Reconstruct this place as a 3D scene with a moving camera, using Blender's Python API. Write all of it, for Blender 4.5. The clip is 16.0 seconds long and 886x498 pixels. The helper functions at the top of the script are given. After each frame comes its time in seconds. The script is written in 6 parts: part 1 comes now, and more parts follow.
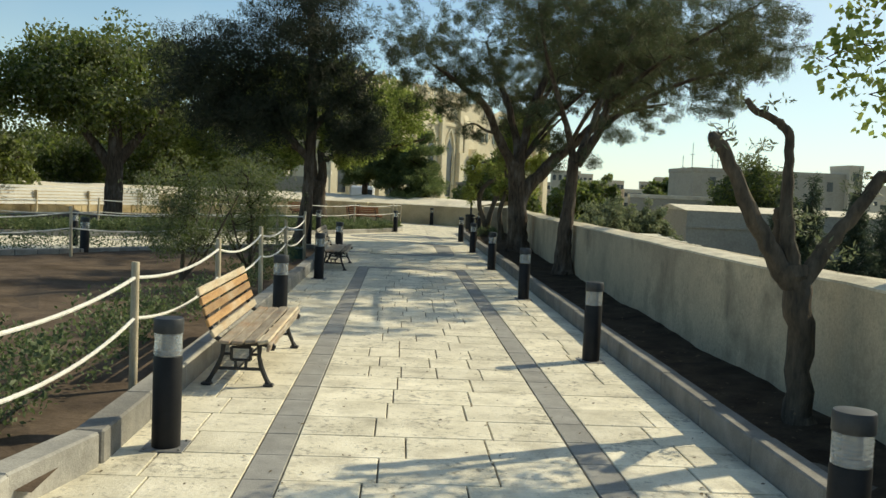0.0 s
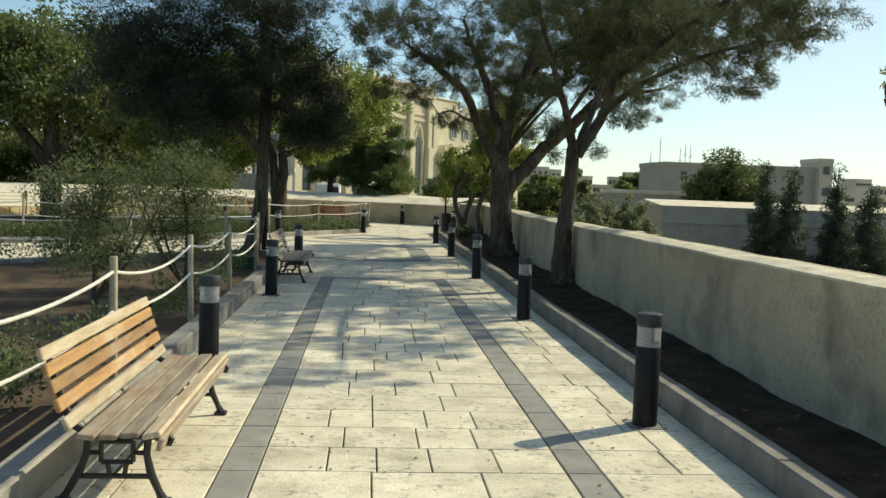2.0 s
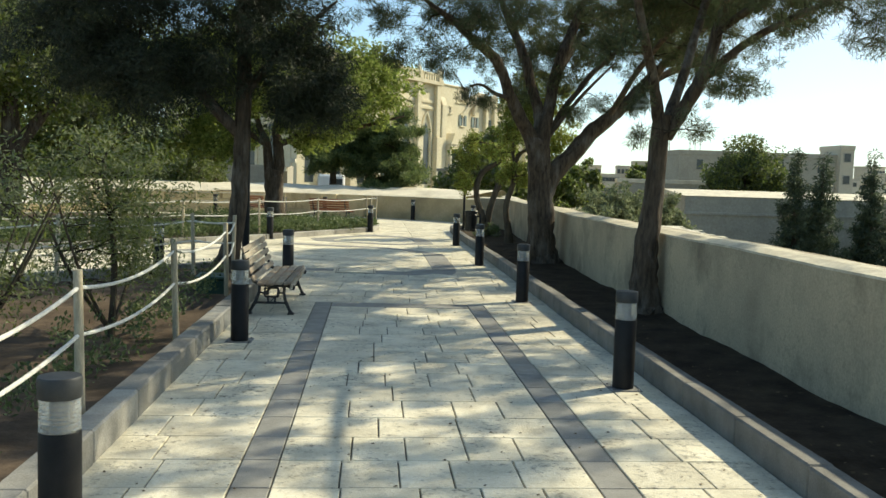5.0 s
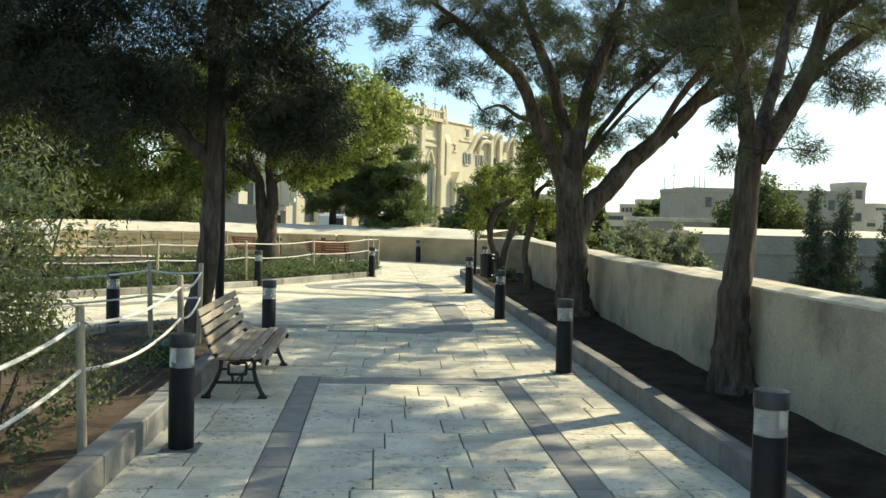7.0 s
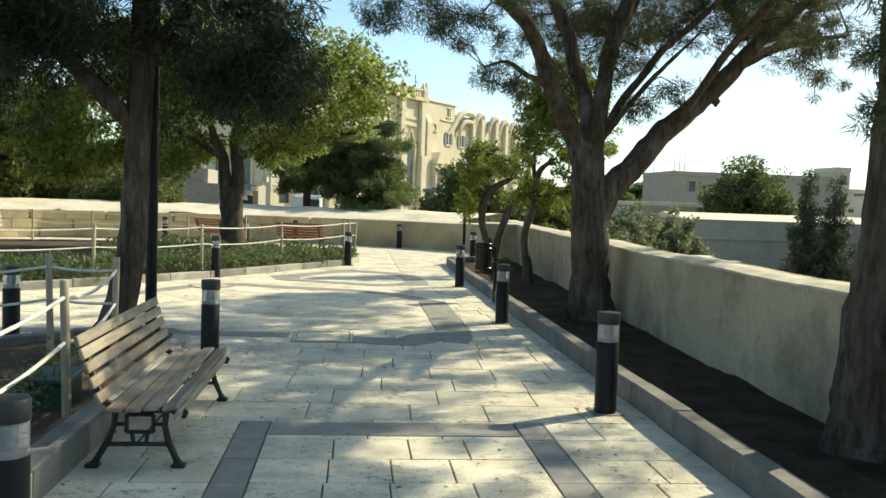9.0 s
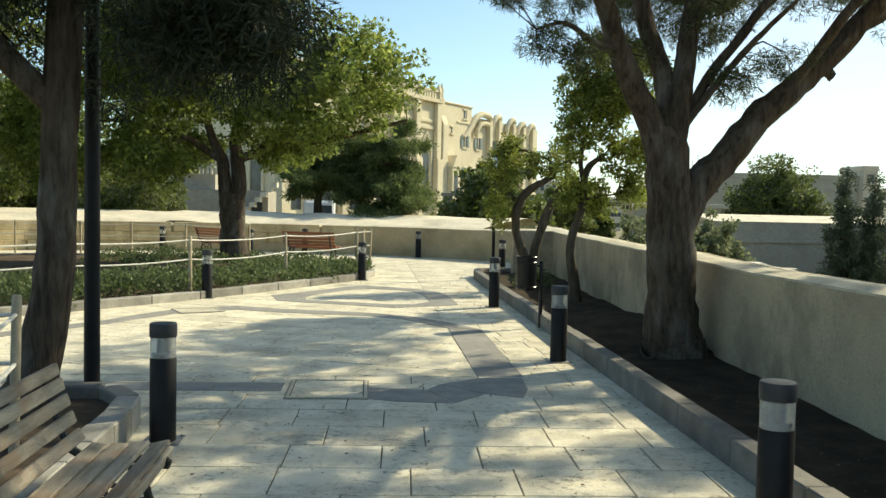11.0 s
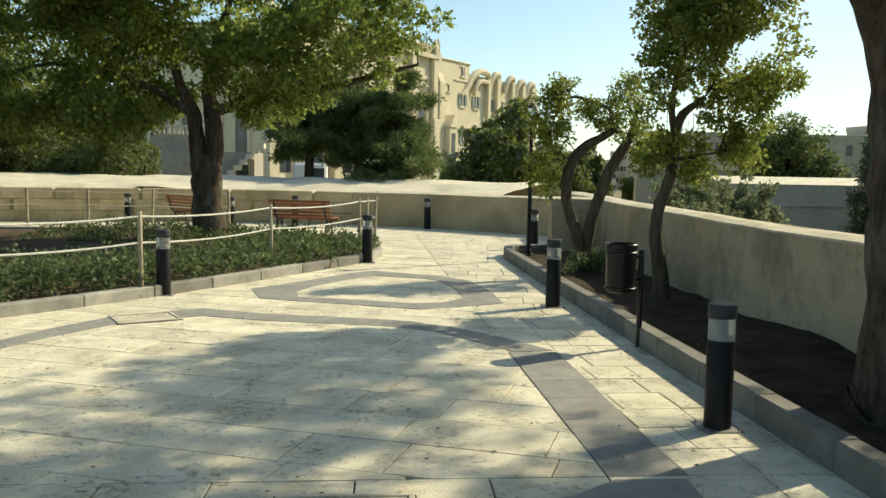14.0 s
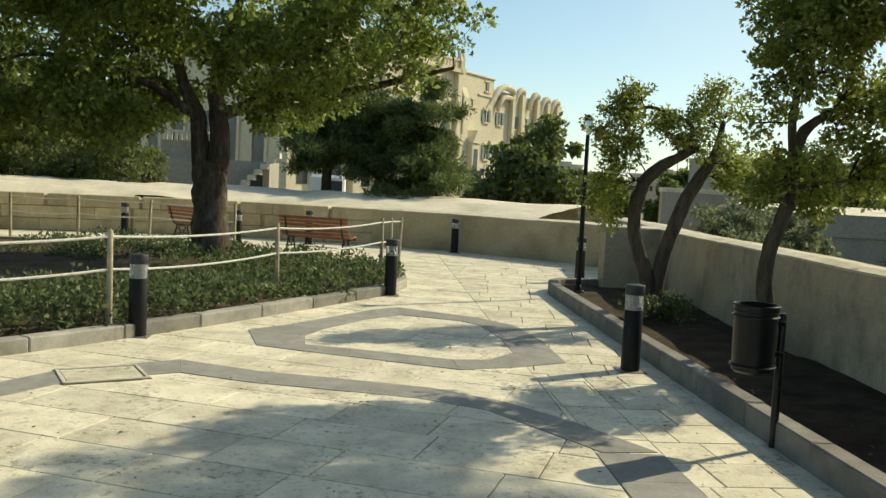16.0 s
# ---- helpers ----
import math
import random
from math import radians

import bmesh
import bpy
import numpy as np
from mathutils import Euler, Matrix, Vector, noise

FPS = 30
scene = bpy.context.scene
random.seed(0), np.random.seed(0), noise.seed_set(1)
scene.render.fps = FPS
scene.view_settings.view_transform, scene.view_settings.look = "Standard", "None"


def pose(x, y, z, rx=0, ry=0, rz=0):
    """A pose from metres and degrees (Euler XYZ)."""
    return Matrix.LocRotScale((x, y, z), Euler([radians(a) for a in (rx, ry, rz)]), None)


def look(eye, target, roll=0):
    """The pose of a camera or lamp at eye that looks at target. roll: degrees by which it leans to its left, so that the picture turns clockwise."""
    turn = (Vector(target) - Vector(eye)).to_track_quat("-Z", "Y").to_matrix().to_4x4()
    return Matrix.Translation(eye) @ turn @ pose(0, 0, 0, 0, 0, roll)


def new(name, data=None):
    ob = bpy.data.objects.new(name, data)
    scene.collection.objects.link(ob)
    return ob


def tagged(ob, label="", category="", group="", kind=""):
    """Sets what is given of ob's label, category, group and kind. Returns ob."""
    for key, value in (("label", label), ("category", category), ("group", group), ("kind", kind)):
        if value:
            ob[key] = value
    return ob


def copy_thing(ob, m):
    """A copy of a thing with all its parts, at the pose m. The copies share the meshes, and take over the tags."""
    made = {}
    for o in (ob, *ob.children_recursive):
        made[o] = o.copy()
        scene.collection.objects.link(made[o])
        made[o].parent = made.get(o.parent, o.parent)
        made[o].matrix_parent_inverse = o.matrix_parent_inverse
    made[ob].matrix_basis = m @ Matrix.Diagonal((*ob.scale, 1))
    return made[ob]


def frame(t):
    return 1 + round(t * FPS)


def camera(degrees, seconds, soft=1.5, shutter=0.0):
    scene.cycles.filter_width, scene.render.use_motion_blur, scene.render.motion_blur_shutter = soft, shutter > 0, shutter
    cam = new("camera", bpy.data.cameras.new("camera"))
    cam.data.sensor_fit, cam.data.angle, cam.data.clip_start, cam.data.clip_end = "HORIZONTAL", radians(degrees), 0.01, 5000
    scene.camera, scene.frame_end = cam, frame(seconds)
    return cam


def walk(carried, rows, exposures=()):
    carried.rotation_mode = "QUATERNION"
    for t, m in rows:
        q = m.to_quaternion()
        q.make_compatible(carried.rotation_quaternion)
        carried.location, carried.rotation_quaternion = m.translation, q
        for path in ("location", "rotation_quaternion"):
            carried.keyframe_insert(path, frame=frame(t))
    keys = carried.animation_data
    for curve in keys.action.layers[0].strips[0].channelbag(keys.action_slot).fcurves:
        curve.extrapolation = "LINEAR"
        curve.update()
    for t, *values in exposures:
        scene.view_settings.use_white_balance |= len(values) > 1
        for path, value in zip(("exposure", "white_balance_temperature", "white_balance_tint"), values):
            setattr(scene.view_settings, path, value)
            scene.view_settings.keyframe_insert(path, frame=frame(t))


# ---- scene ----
cam = camera(52.8, 16.0)
METRES, EYE, TILT, LEAN, TURN = 20.25, 1.6, 2.9, 0.0, -2.8
ROWS = [
    (0.0, 0.0, 0.0, 0.0, 0.3, -6.68, -2.59),
    (0.5, -0.0032, 0.0312, -0.0008, -0.3, -6.64, -2.98),
    (1.0, -0.0039, 0.0636, -0.0027, -0.82, -5.77, -2.64),
    (1.5, -0.0072, 0.0969, -0.0051, -1.11, -6.65, -2.45),
    (2.0, -0.0078, 0.1296, -0.0077, -1.81, -6.79, -2.17),
    (2.5, -0.0104, 0.1631, -0.0086, -1.47, -7.77, -1.82),
    (3.0, -0.0136, 0.1948, -0.01, -0.87, -9.16, -1.64),
    (3.5, -0.014, 0.2271, -0.0114, -0.63, -8.29, -1.31),
    (4.0, -0.0183, 0.2591, -0.0123, -1.33, -7.74, -1.28),
    (6.5, -0.0234, 0.4197, -0.0207, -1.32, -6.18, -2.1),
    (7.0, -0.0254, 0.45, -0.0231, -1.34, -4.92, -1.49),
    (7.5, -0.0283, 0.4807, -0.0249, -1.5, -4.22, -3.22),
    (8.0, -0.0287, 0.5108, -0.0267, -3.16, -5.17, -1.65),
    (8.5, -0.0288, 0.5429, -0.0282, -1.89, -5.97, -0.78),
    (9.0, -0.0304, 0.5749, -0.0298, -2.7, -6.02, -2.06),
    (9.5, -0.0298, 0.6071, -0.0313, -1.56, -5.51, -1.93),
    (12.0, -0.0462, 0.7636, -0.0398, -2.16, -6.45, -1.02),
    (12.5, -0.0528, 0.7946, -0.0415, -2.48, -7.22, -1.23),
    (13.0, -0.0545, 0.8246, -0.0437, -2.4, -8.28, -1.0),
    (13.5, -0.0565, 0.8547, -0.0446, -2.13, -8.0, -0.89),
    (14.0, -0.0587, 0.8845, -0.0459, -2.43, -8.16, -1.2),
    (14.5, -0.0594, 0.9147, -0.0468, -2.52, -8.52, -1.62),
    (15.0, -0.064, 0.9419, -0.0479, -2.32, -8.64, -3.28),
    (15.5, -0.0669, 0.9684, -0.0503, -2.5, -8.29, -2.63),
    (16.0, -0.0697, 0.9948, -0.0505, -1.24, -7.19, -3.04),
]
walk(cam, [(t, pose(0, 0, EYE, TILT, LEAN, TURN) @ pose(METRES * x, METRES * y, METRES * z, 90 + pitch, roll, yaw)) for t, x, y, z, yaw, pitch, roll in ROWS],
     exposures=[(0.0, -0.22, 7950, 1), (4.0, -0.02, 7800, 0), (7.0, 0.33, 7850, 0), (9.5, 0.27, 7850, 0), (12.5, 0.09, 8200, -1), (15.5, -0.13, 8250, -1), (16.0, -0.17, 8250, -1)])

# ---- daylight ----
SUN_AZ, SUN_EL = 60.5, 36.5          # degrees from straight ahead towards the parapet, and above the horizon
world = bpy.data.worlds.new("sky_world")
scene.world = world
world.use_nodes = True
wn = world.node_tree
sky = wn.nodes.new("ShaderNodeTexSky")
sky.sky_type, sky.sun_disc = "NISHITA", False
sky.sun_elevation, sky.sun_rotation = radians(SUN_EL), radians(SUN_AZ)
sky.air_density, sky.dust_density, sky.ozone_density = 1.0, 0.2, 2.8
clear = wn.nodes.new("ShaderNodeMix")
clear.data_type, clear.blend_type = "RGBA", "MULTIPLY"
clear.inputs[0].default_value, clear.inputs[7].default_value = 1.0, (0.87, 1.03, 1.16, 1.0)
wn.links.new(sky.outputs["Color"], clear.inputs[6])
wn.nodes["Background"].inputs["Strength"].default_value = 0.15
sun = new("sun", bpy.data.lights.new("sun", "SUN"))
sun.data.energy, sun.data.angle, sun.data.color = 5.0, radians(0.53), (1.0, 0.94, 0.83)
sun_way = Vector((math.sin(radians(SUN_AZ)) * math.cos(radians(SUN_EL)), math.cos(radians(SUN_AZ)) * math.cos(radians(SUN_EL)), math.sin(radians(SUN_EL))))
sun.matrix_world = look(sun_way * 60, (0, 0, 0))
# summer haze: pale near the horizon and round the sun, thinly uneven
way = wn.nodes.new("ShaderNodeTexCoord")
axes = wn.nodes.new("ShaderNodeSeparateXYZ")
wn.links.new(way.outputs["Generated"], axes.inputs[0])


def sky_math(operation, a, b):
    node = wn.nodes.new("ShaderNodeMath")
    node.operation = operation
    for k, v in enumerate((a, b)):
        if isinstance(v, float):
            node.inputs[k].default_value = v
        else:
            wn.links.new(v, node.inputs[k])
    return node.outputs[0]


low_sky = sky_math("POWER", sky_math("SUBTRACT", 1.0, sky_math("MAXIMUM", axes.outputs["Z"], 0.0)), 11.0)
toward = wn.nodes.new("ShaderNodeVectorMath")
toward.operation = "DOT_PRODUCT"
toward.inputs[1].default_value = sun_way
wn.links.new(way.outputs["Generated"], toward.inputs[0])
aureole = sky_math("POWER", sky_math("MAXIMUM", toward.outputs["Value"], 0.0), 4.5)
veil = wn.nodes.new("ShaderNodeTexNoise")
veil.inputs["Scale"].default_value, veil.inputs["Detail"].default_value = 3.5, 5.0
wn.links.new(way.outputs["Generated"], veil.inputs["Vector"])
cloud = sky_math("MULTIPLY", sky_math("MAXIMUM", sky_math("SUBTRACT", veil.outputs["Fac"], 0.52), 0.0), 0.5)
haze = sky_math("MINIMUM", sky_math("ADD", sky_math("ADD", sky_math("MULTIPLY", low_sky, 0.55), sky_math("MULTIPLY", aureole, 0.95)), cloud), 1.0)
pale = wn.nodes.new("ShaderNodeMix")
pale.data_type = "RGBA"
pale.inputs[7].default_value = (6.6, 7.4, 8.5, 1.0)
wn.links.new(haze, pale.inputs[0])
wn.links.new(clear.outputs[2], pale.inputs[6])
wn.links.new(pale.outputs[2], wn.nodes["Background"].inputs["Color"])


# ---- materials ----
def material(name, dark, light, scale=6.0, rough=0.8, bump=0.2, bump_scale=60.0, metal=0.0, island=0.0, piece=0.0, stain=None, stain_scale=1.2, stain_amount=0.5, stretch=(1, 1, 1), spec=0.5, pits=0.0, streak=1.0):
    """Two-scale noise between two colours, with stains, fine relief and variation from piece to piece."""
    m = bpy.data.materials.new(name)
    m.use_nodes = True
    nt = m.node_tree
    n, l = nt.nodes, nt.links
    bsdf = n["Principled BSDF"]
    bsdf.inputs["Roughness"].default_value, bsdf.inputs["Metallic"].default_value = rough, metal
    bsdf.inputs["Specular IOR Level"].default_value = spec
    tc, mp = n.new("ShaderNodeTexCoord"), n.new("ShaderNodeMapping")
    mp.inputs["Scale"].default_value = stretch
    geo = n.new("ShaderNodeNewGeometry")
    l.new(geo.outputs["Position"], mp.inputs["Vector"])
    n1, n2 = n.new("ShaderNodeTexNoise"), n.new("ShaderNodeTexNoise")
    for node, s, d in ((n1, scale, 6.0), (n2, bump_scale, 4.0)):
        node.inputs["Scale"].default_value, node.inputs["Detail"].default_value, node.inputs["Roughness"].default_value = s, d, 0.6
        l.new(mp.outputs["Vector"], node.inputs["Vector"])
    ramp = n.new("ShaderNodeValToRGB")
    ramp.color_ramp.elements[0].position, ramp.color_ramp.elements[1].position = 0.32, 0.68
    ramp.color_ramp.elements[0].color, ramp.color_ramp.elements[1].color = (*dark, 1), (*light, 1)
    l.new(n1.outputs["Fac"], ramp.inputs["Fac"])
    colour = ramp.outputs["Color"]
    grain = n.new("ShaderNodeMix")
    grain.data_type, grain.blend_type = "RGBA", "OVERLAY"
    grain.inputs[0].default_value = 0.35
    l.new(colour, grain.inputs[6])
    l.new(n2.outputs["Fac"], grain.inputs[7])
    colour = grain.outputs[2]
    if stain:
        n3 = n.new("ShaderNodeTexNoise")
        n3.inputs["Scale"].default_value, n3.inputs["Detail"].default_value, n3.inputs["Roughness"].default_value = stain_scale, 8.0, 0.65
        m3 = n.new("ShaderNodeMapping")
        m3.inputs["Scale"].default_value = (1, 1, streak)
        l.new(geo.outputs["Position"], m3.inputs["Vector"])
        l.new(m3.outputs["Vector"], n3.inputs["Vector"])
        r3 = n.new("ShaderNodeValToRGB")
        r3.color_ramp.elements[0].position, r3.color_ramp.elements[1].position = 0.5, 0.72
        r3.color_ramp.elements[1].color = (stain_amount,) * 3 + (1,)
        l.new(n3.outputs["Fac"], r3.inputs["Fac"])
        mix = n.new("ShaderNodeMix")
        mix.data_type = "RGBA"
        mix.inputs[7].default_value = (*stain, 1)
        l.new(r3.outputs["Color"], mix.inputs[0])
        l.new(colour, mix.inputs[6])
        colour = mix.outputs[2]
    if pits:      # small dark pores and worn specks, in patches
        n4, n5 = n.new("ShaderNodeTexNoise"), n.new("ShaderNodeTexNoise")
        n4.inputs["Scale"].default_value, n4.inputs["Detail"].default_value, n4.inputs["Roughness"].default_value = 17.0, 9.0, 0.72
        n5.inputs["Scale"].default_value, n5.inputs["Detail"].default_value = 2.3, 3.0
        for node in (n4, n5):
            l.new(geo.outputs["Position"], node.inputs["Vector"])
        add = n.new("ShaderNodeMath")
        add.operation = "MULTIPLY_ADD"
        l.new(n5.outputs["Fac"], add.inputs[0])
        add.inputs[1].default_value = 0.35
        l.new(n4.outputs["Fac"], add.inputs[2])
        r4 = n.new("ShaderNodeValToRGB")
        r4.color_ramp.elements[0].position, r4.color_ramp.elements[1].position = 0.72, 0.86
        r4.color_ramp.elements[1].color = (pits,) * 3 + (1,)
        l.new(add.outputs[0], r4.inputs["Fac"])
        m4 = n.new("ShaderNodeMix")
        m4.data_type = "RGBA"
        m4.inputs[7].default_value = (0.13, 0.115, 0.085, 1)
        l.new(r4.outputs["Color"], m4.inputs[0])
        l.new(colour, m4.inputs[6])
        colour = m4.outputs[2]
    for amount, node, out in ((island, geo, "Random Per Island"), (piece, n.new("ShaderNodeObjectInfo"), "Random")):
        if amount:
            mr = n.new("ShaderNodeMapRange")
            mr.inputs["To Min"].default_value, mr.inputs["To Max"].default_value = 1 - amount, 1 + amount
            l.new(node.outputs[out], mr.inputs["Value"])
            hsv = n.new("ShaderNodeHueSaturation")
            l.new(mr.outputs["Result"], hsv.inputs["Value"])
            l.new(colour, hsv.inputs["Color"])
            colour = hsv.outputs["Color"]
    l.new(colour, bsdf.inputs["Base Color"])
    if bump:
        b = n.new("ShaderNodeBump")
        b.inputs["Strength"].default_value, b.inputs["Distance"].default_value = bump, 0.01
        l.new(n2.outputs["Fac"], b.inputs["Height"])
        l.new(b.outputs["Normal"], bsdf.inputs["Normal"])
    return m


def leaf_material(name, dark, light, glow=0.35, rough=0.55):
    """Leaves: colour varies from leaf to leaf, and light shines through them."""
    m = bpy.data.materials.new(name)
    m.use_nodes = True
    nt = m.node_tree
    n, l = nt.nodes, nt.links
    bsdf = n["Principled BSDF"]
    bsdf.inputs["Roughness"].default_value = rough
    geo = n.new("ShaderNodeNewGeometry")
    ramp = n.new("ShaderNodeValToRGB")
    ramp.color_ramp.elements[0].color, ramp.color_ramp.elements[1].color = (*dark, 1), (*light, 1)
    l.new(geo.outputs["Random Per Island"], ramp.inputs["Fac"])
    l.new(ramp.outputs["Color"], bsdf.inputs["Base Color"])
    tr = n.new("ShaderNodeBsdfTranslucent")
    l.new(ramp.outputs["Color"], tr.inputs["Color"])
    mix = n.new("ShaderNodeMixShader")
    mix.inputs[0].default_value = glow
    l.new(bsdf.outputs[0], mix.inputs[1])
    l.new(tr.outputs[0], mix.inputs[2])
    l.new(mix.outputs[0], n["Material Output"].inputs["Surface"])
    return m


M_PAVE = material("cream_limestone_paving", (0.60, 0.545, 0.41), (0.82, 0.755, 0.595), 3.0, 0.75, 0.5, 45, island=0.10, piece=0.10, pits=0.8, stain=(0.32, 0.28, 0.205), stain_scale=2.6, stain_amount=0.65)
M_STRIP = material("grey_stone_strip", (0.225, 0.218, 0.198), (0.33, 0.318, 0.288), 5, 0.8, 0.25, 90, island=0.08, piece=0.08, stain=(0.30, 0.28, 0.24), stain_amount=0.35)
M_JOINT = material("dark_joint_sand", (0.08, 0.07, 0.054), (0.16, 0.14, 0.11), 9, 0.95, 0.3, 120)
M_KERB = material("grey_concrete_kerb", (0.155, 0.145, 0.125), (0.27, 0.255, 0.225), 4, 0.85, 0.3, 80, island=0.12, piece=0.12, stain=(0.12, 0.115, 0.10), stain_amount=0.5)
M_KERBPALE = material("pale_concrete_kerb", (0.25, 0.24, 0.215), (0.40, 0.38, 0.335), 4, 0.85, 0.35, 70, island=0.14, piece=0.3, stain=(0.16, 0.15, 0.13), stain_scale=2.2, stain_amount=0.6, pits=0.3)
M_SOIL_RED = material("dry_red_soil", (0.072, 0.053, 0.04), (0.155, 0.115, 0.083), 2.2, 1.0, 0.9, 22, stain=(0.07, 0.05, 0.03), stain_amount=0.7, spec=0.1)
M_SOIL_DARK = material("dark_brown_soil", (0.032, 0.024, 0.017), (0.082, 0.062, 0.042), 3.0, 1.0, 0.9, 30, spec=0.1)
M_RENDER = material("weathered_cream_wall_render", (0.345, 0.285, 0.2), (0.60, 0.495, 0.335), 0.75, 0.9, 0.28, 48, stain=(0.14, 0.118, 0.085), stain_scale=1.25, stain_amount=0.85, streak=0.7, pits=0.3)
M_YELLOW = material("yellowed_wall_render", (0.40, 0.32, 0.19), (0.55, 0.45, 0.29), 1.1, 0.9, 0.35, 30, stain=(0.24, 0.19, 0.12), stain_scale=0.8, stain_amount=0.6)
M_COPING = material("pale_worn_coping", (0.50, 0.45, 0.34), (0.70, 0.64, 0.50), 4, 0.9, 0.6, 30, stain=(0.25, 0.22, 0.17), stain_scale=3, stain_amount=0.5)
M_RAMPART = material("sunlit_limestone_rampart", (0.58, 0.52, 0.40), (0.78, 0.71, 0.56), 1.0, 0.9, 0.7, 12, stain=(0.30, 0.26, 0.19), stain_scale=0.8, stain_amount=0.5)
M_BLOCK = material("yellow_limestone_block", (0.50, 0.40, 0.24), (0.70, 0.58, 0.38), 2.5, 0.9, 0.5, 30, island=0.14, piece=0.14, stain=(0.27, 0.21, 0.13), stain_amount=0.6)
M_FACADE = material("honey_limestone_facade", (0.64, 0.55, 0.38), (0.76, 0.68, 0.49), 0.5, 0.9, 0.3, 5, stain=(0.36, 0.30, 0.20), stain_scale=0.25, stain_amount=0.5)
M_FAR = material("far_limestone_house", (0.52, 0.45, 0.34), (0.66, 0.58, 0.45), 0.1, 0.9, 0.0, 5, piece=0.15)
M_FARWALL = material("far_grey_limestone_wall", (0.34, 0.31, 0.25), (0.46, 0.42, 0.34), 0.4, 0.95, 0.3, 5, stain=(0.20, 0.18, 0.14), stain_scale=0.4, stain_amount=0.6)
M_EARTH = material("dry_far_ground", (0.14, 0.13, 0.07), (0.26, 0.22, 0.13), 0.05, 1.0, 0.0, 3)
M_BLACK = material("black_powder_coat", (0.008, 0.008, 0.009), (0.015, 0.015, 0.016), 8, 0.5, 0.05, 200, spec=0.22)
M_GLOSS = material("glossy_black_paint", (0.005, 0.005, 0.006), (0.010, 0.010, 0.011), 8, 0.28, 0.08, 40, spec=0.35)
M_CAP = material("dark_grey_cap", (0.018, 0.02, 0.022), (0.04, 0.043, 0.045), 8, 0.5, 0.05, 150)
M_IRON = material("black_cast_iron", (0.012, 0.012, 0.012), (0.028, 0.027, 0.026), 12, 0.5, 0.3, 80)
M_SLAT = material("varnished_bench_slat", (0.34, 0.175, 0.065), (0.56, 0.34, 0.15), 3, 0.5, 0.3, 25, island=0.2, piece=0.28, stain=(0.60, 0.51, 0.37), stain_scale=2.2, stain_amount=0.9, stretch=(8, 1, 8))
M_SLATGREY = material("weathered_bench_slat", (0.23, 0.19, 0.14), (0.46, 0.40, 0.31), 3, 0.65, 0.4, 25, island=0.2, piece=0.3, stain=(0.36, 0.19, 0.09), stain_scale=2.6, stain_amount=0.75, stretch=(8, 1, 8))
M_SLATPALE = material("bleached_bench_slat", (0.40, 0.31, 0.20), (0.66, 0.56, 0.40), 3, 0.6, 0.35, 25, piece=0.12, stain=(0.50, 0.29, 0.12), stain_scale=2.4, stain_amount=0.6, stretch=(8, 1, 8))
M_SLATRED = material("red_brown_bench_slat", (0.22, 0.075, 0.035), (0.33, 0.13, 0.06), 3, 0.5, 0.2, 25, piece=0.15, stretch=(1, 8, 8))
M_POST = material("pale_timber_post", (0.36, 0.30, 0.20), (0.54, 0.46, 0.33), 6, 0.85, 0.35, 40, piece=0.12, stain=(0.22, 0.18, 0.13), stain_scale=4, stain_amount=0.5, stretch=(6, 6, 1))
M_ROPE = material("white_rope", (0.58, 0.56, 0.50), (0.78, 0.76, 0.70), 20, 0.9, 0.4, 150)
M_BARK = material("grey_brown_bark", (0.04, 0.03, 0.022), (0.125, 0.095, 0.07), 7, 0.95, 1.0, 22, stretch=(3, 3, 0.5), spec=0.15, stain=(0.24, 0.225, 0.20), stain_scale=4.5, stain_amount=0.65, streak=0.35)
M_TWIG = material("dark_thin_twig", (0.022, 0.019, 0.014), (0.06, 0.05, 0.037), 9, 0.95, 0.3, 30, spec=0.1)
M_BARKOLD = material("smooth_pruned_bark", (0.05, 0.041, 0.031), (0.135, 0.108, 0.078), 6, 0.9, 0.9, 26, stretch=(2.5, 2.5, 0.7), spec=0.2)
M_STEEL = material("weathered_steel_plate", (0.20, 0.20, 0.195), (0.32, 0.315, 0.30), 12, 0.55, 0.2, 90, metal=0.6)
M_WHITE = material("white_sheet", (0.72, 0.72, 0.70), (0.82, 0.82, 0.80), 2, 0.7, 0.05, 30)
M_GREENPLASTIC = material("dark_green_plastic", (0.012, 0.045, 0.034), (0.02, 0.075, 0.055), 6, 0.45, 0.05, 90)
M_WINDOW = material("dark_window_pane", (0.035, 0.045, 0.05), (0.07, 0.085, 0.09), 1, 0.15, 0.0, 9)
M_SHUTTER = material("grey_green_shutter", (0.16, 0.20, 0.19), (0.22, 0.27, 0.25), 3, 0.6, 0.1, 20)
M_LEAF_PINE = leaf_material("dark_needle_foliage", (0.010, 0.017, 0.008), (0.042, 0.056, 0.025), 0.25)
M_LEAF_TAM = leaf_material("grey_green_needle_foliage", (0.036, 0.056, 0.023), (0.115, 0.142, 0.062), 0.4)
M_LEAF_BRIGHT = leaf_material("fresh_green_leaf", (0.17, 0.24, 0.045), (0.37, 0.42, 0.12), 0.66)
M_LEAF_MID = leaf_material("mid_green_leaf", (0.075, 0.115, 0.022), (0.21, 0.25, 0.065), 0.55)
M_LEAF_OLIVE = leaf_material("olive_leaf", (0.11, 0.14, 0.068), (0.27, 0.295, 0.165), 0.5)
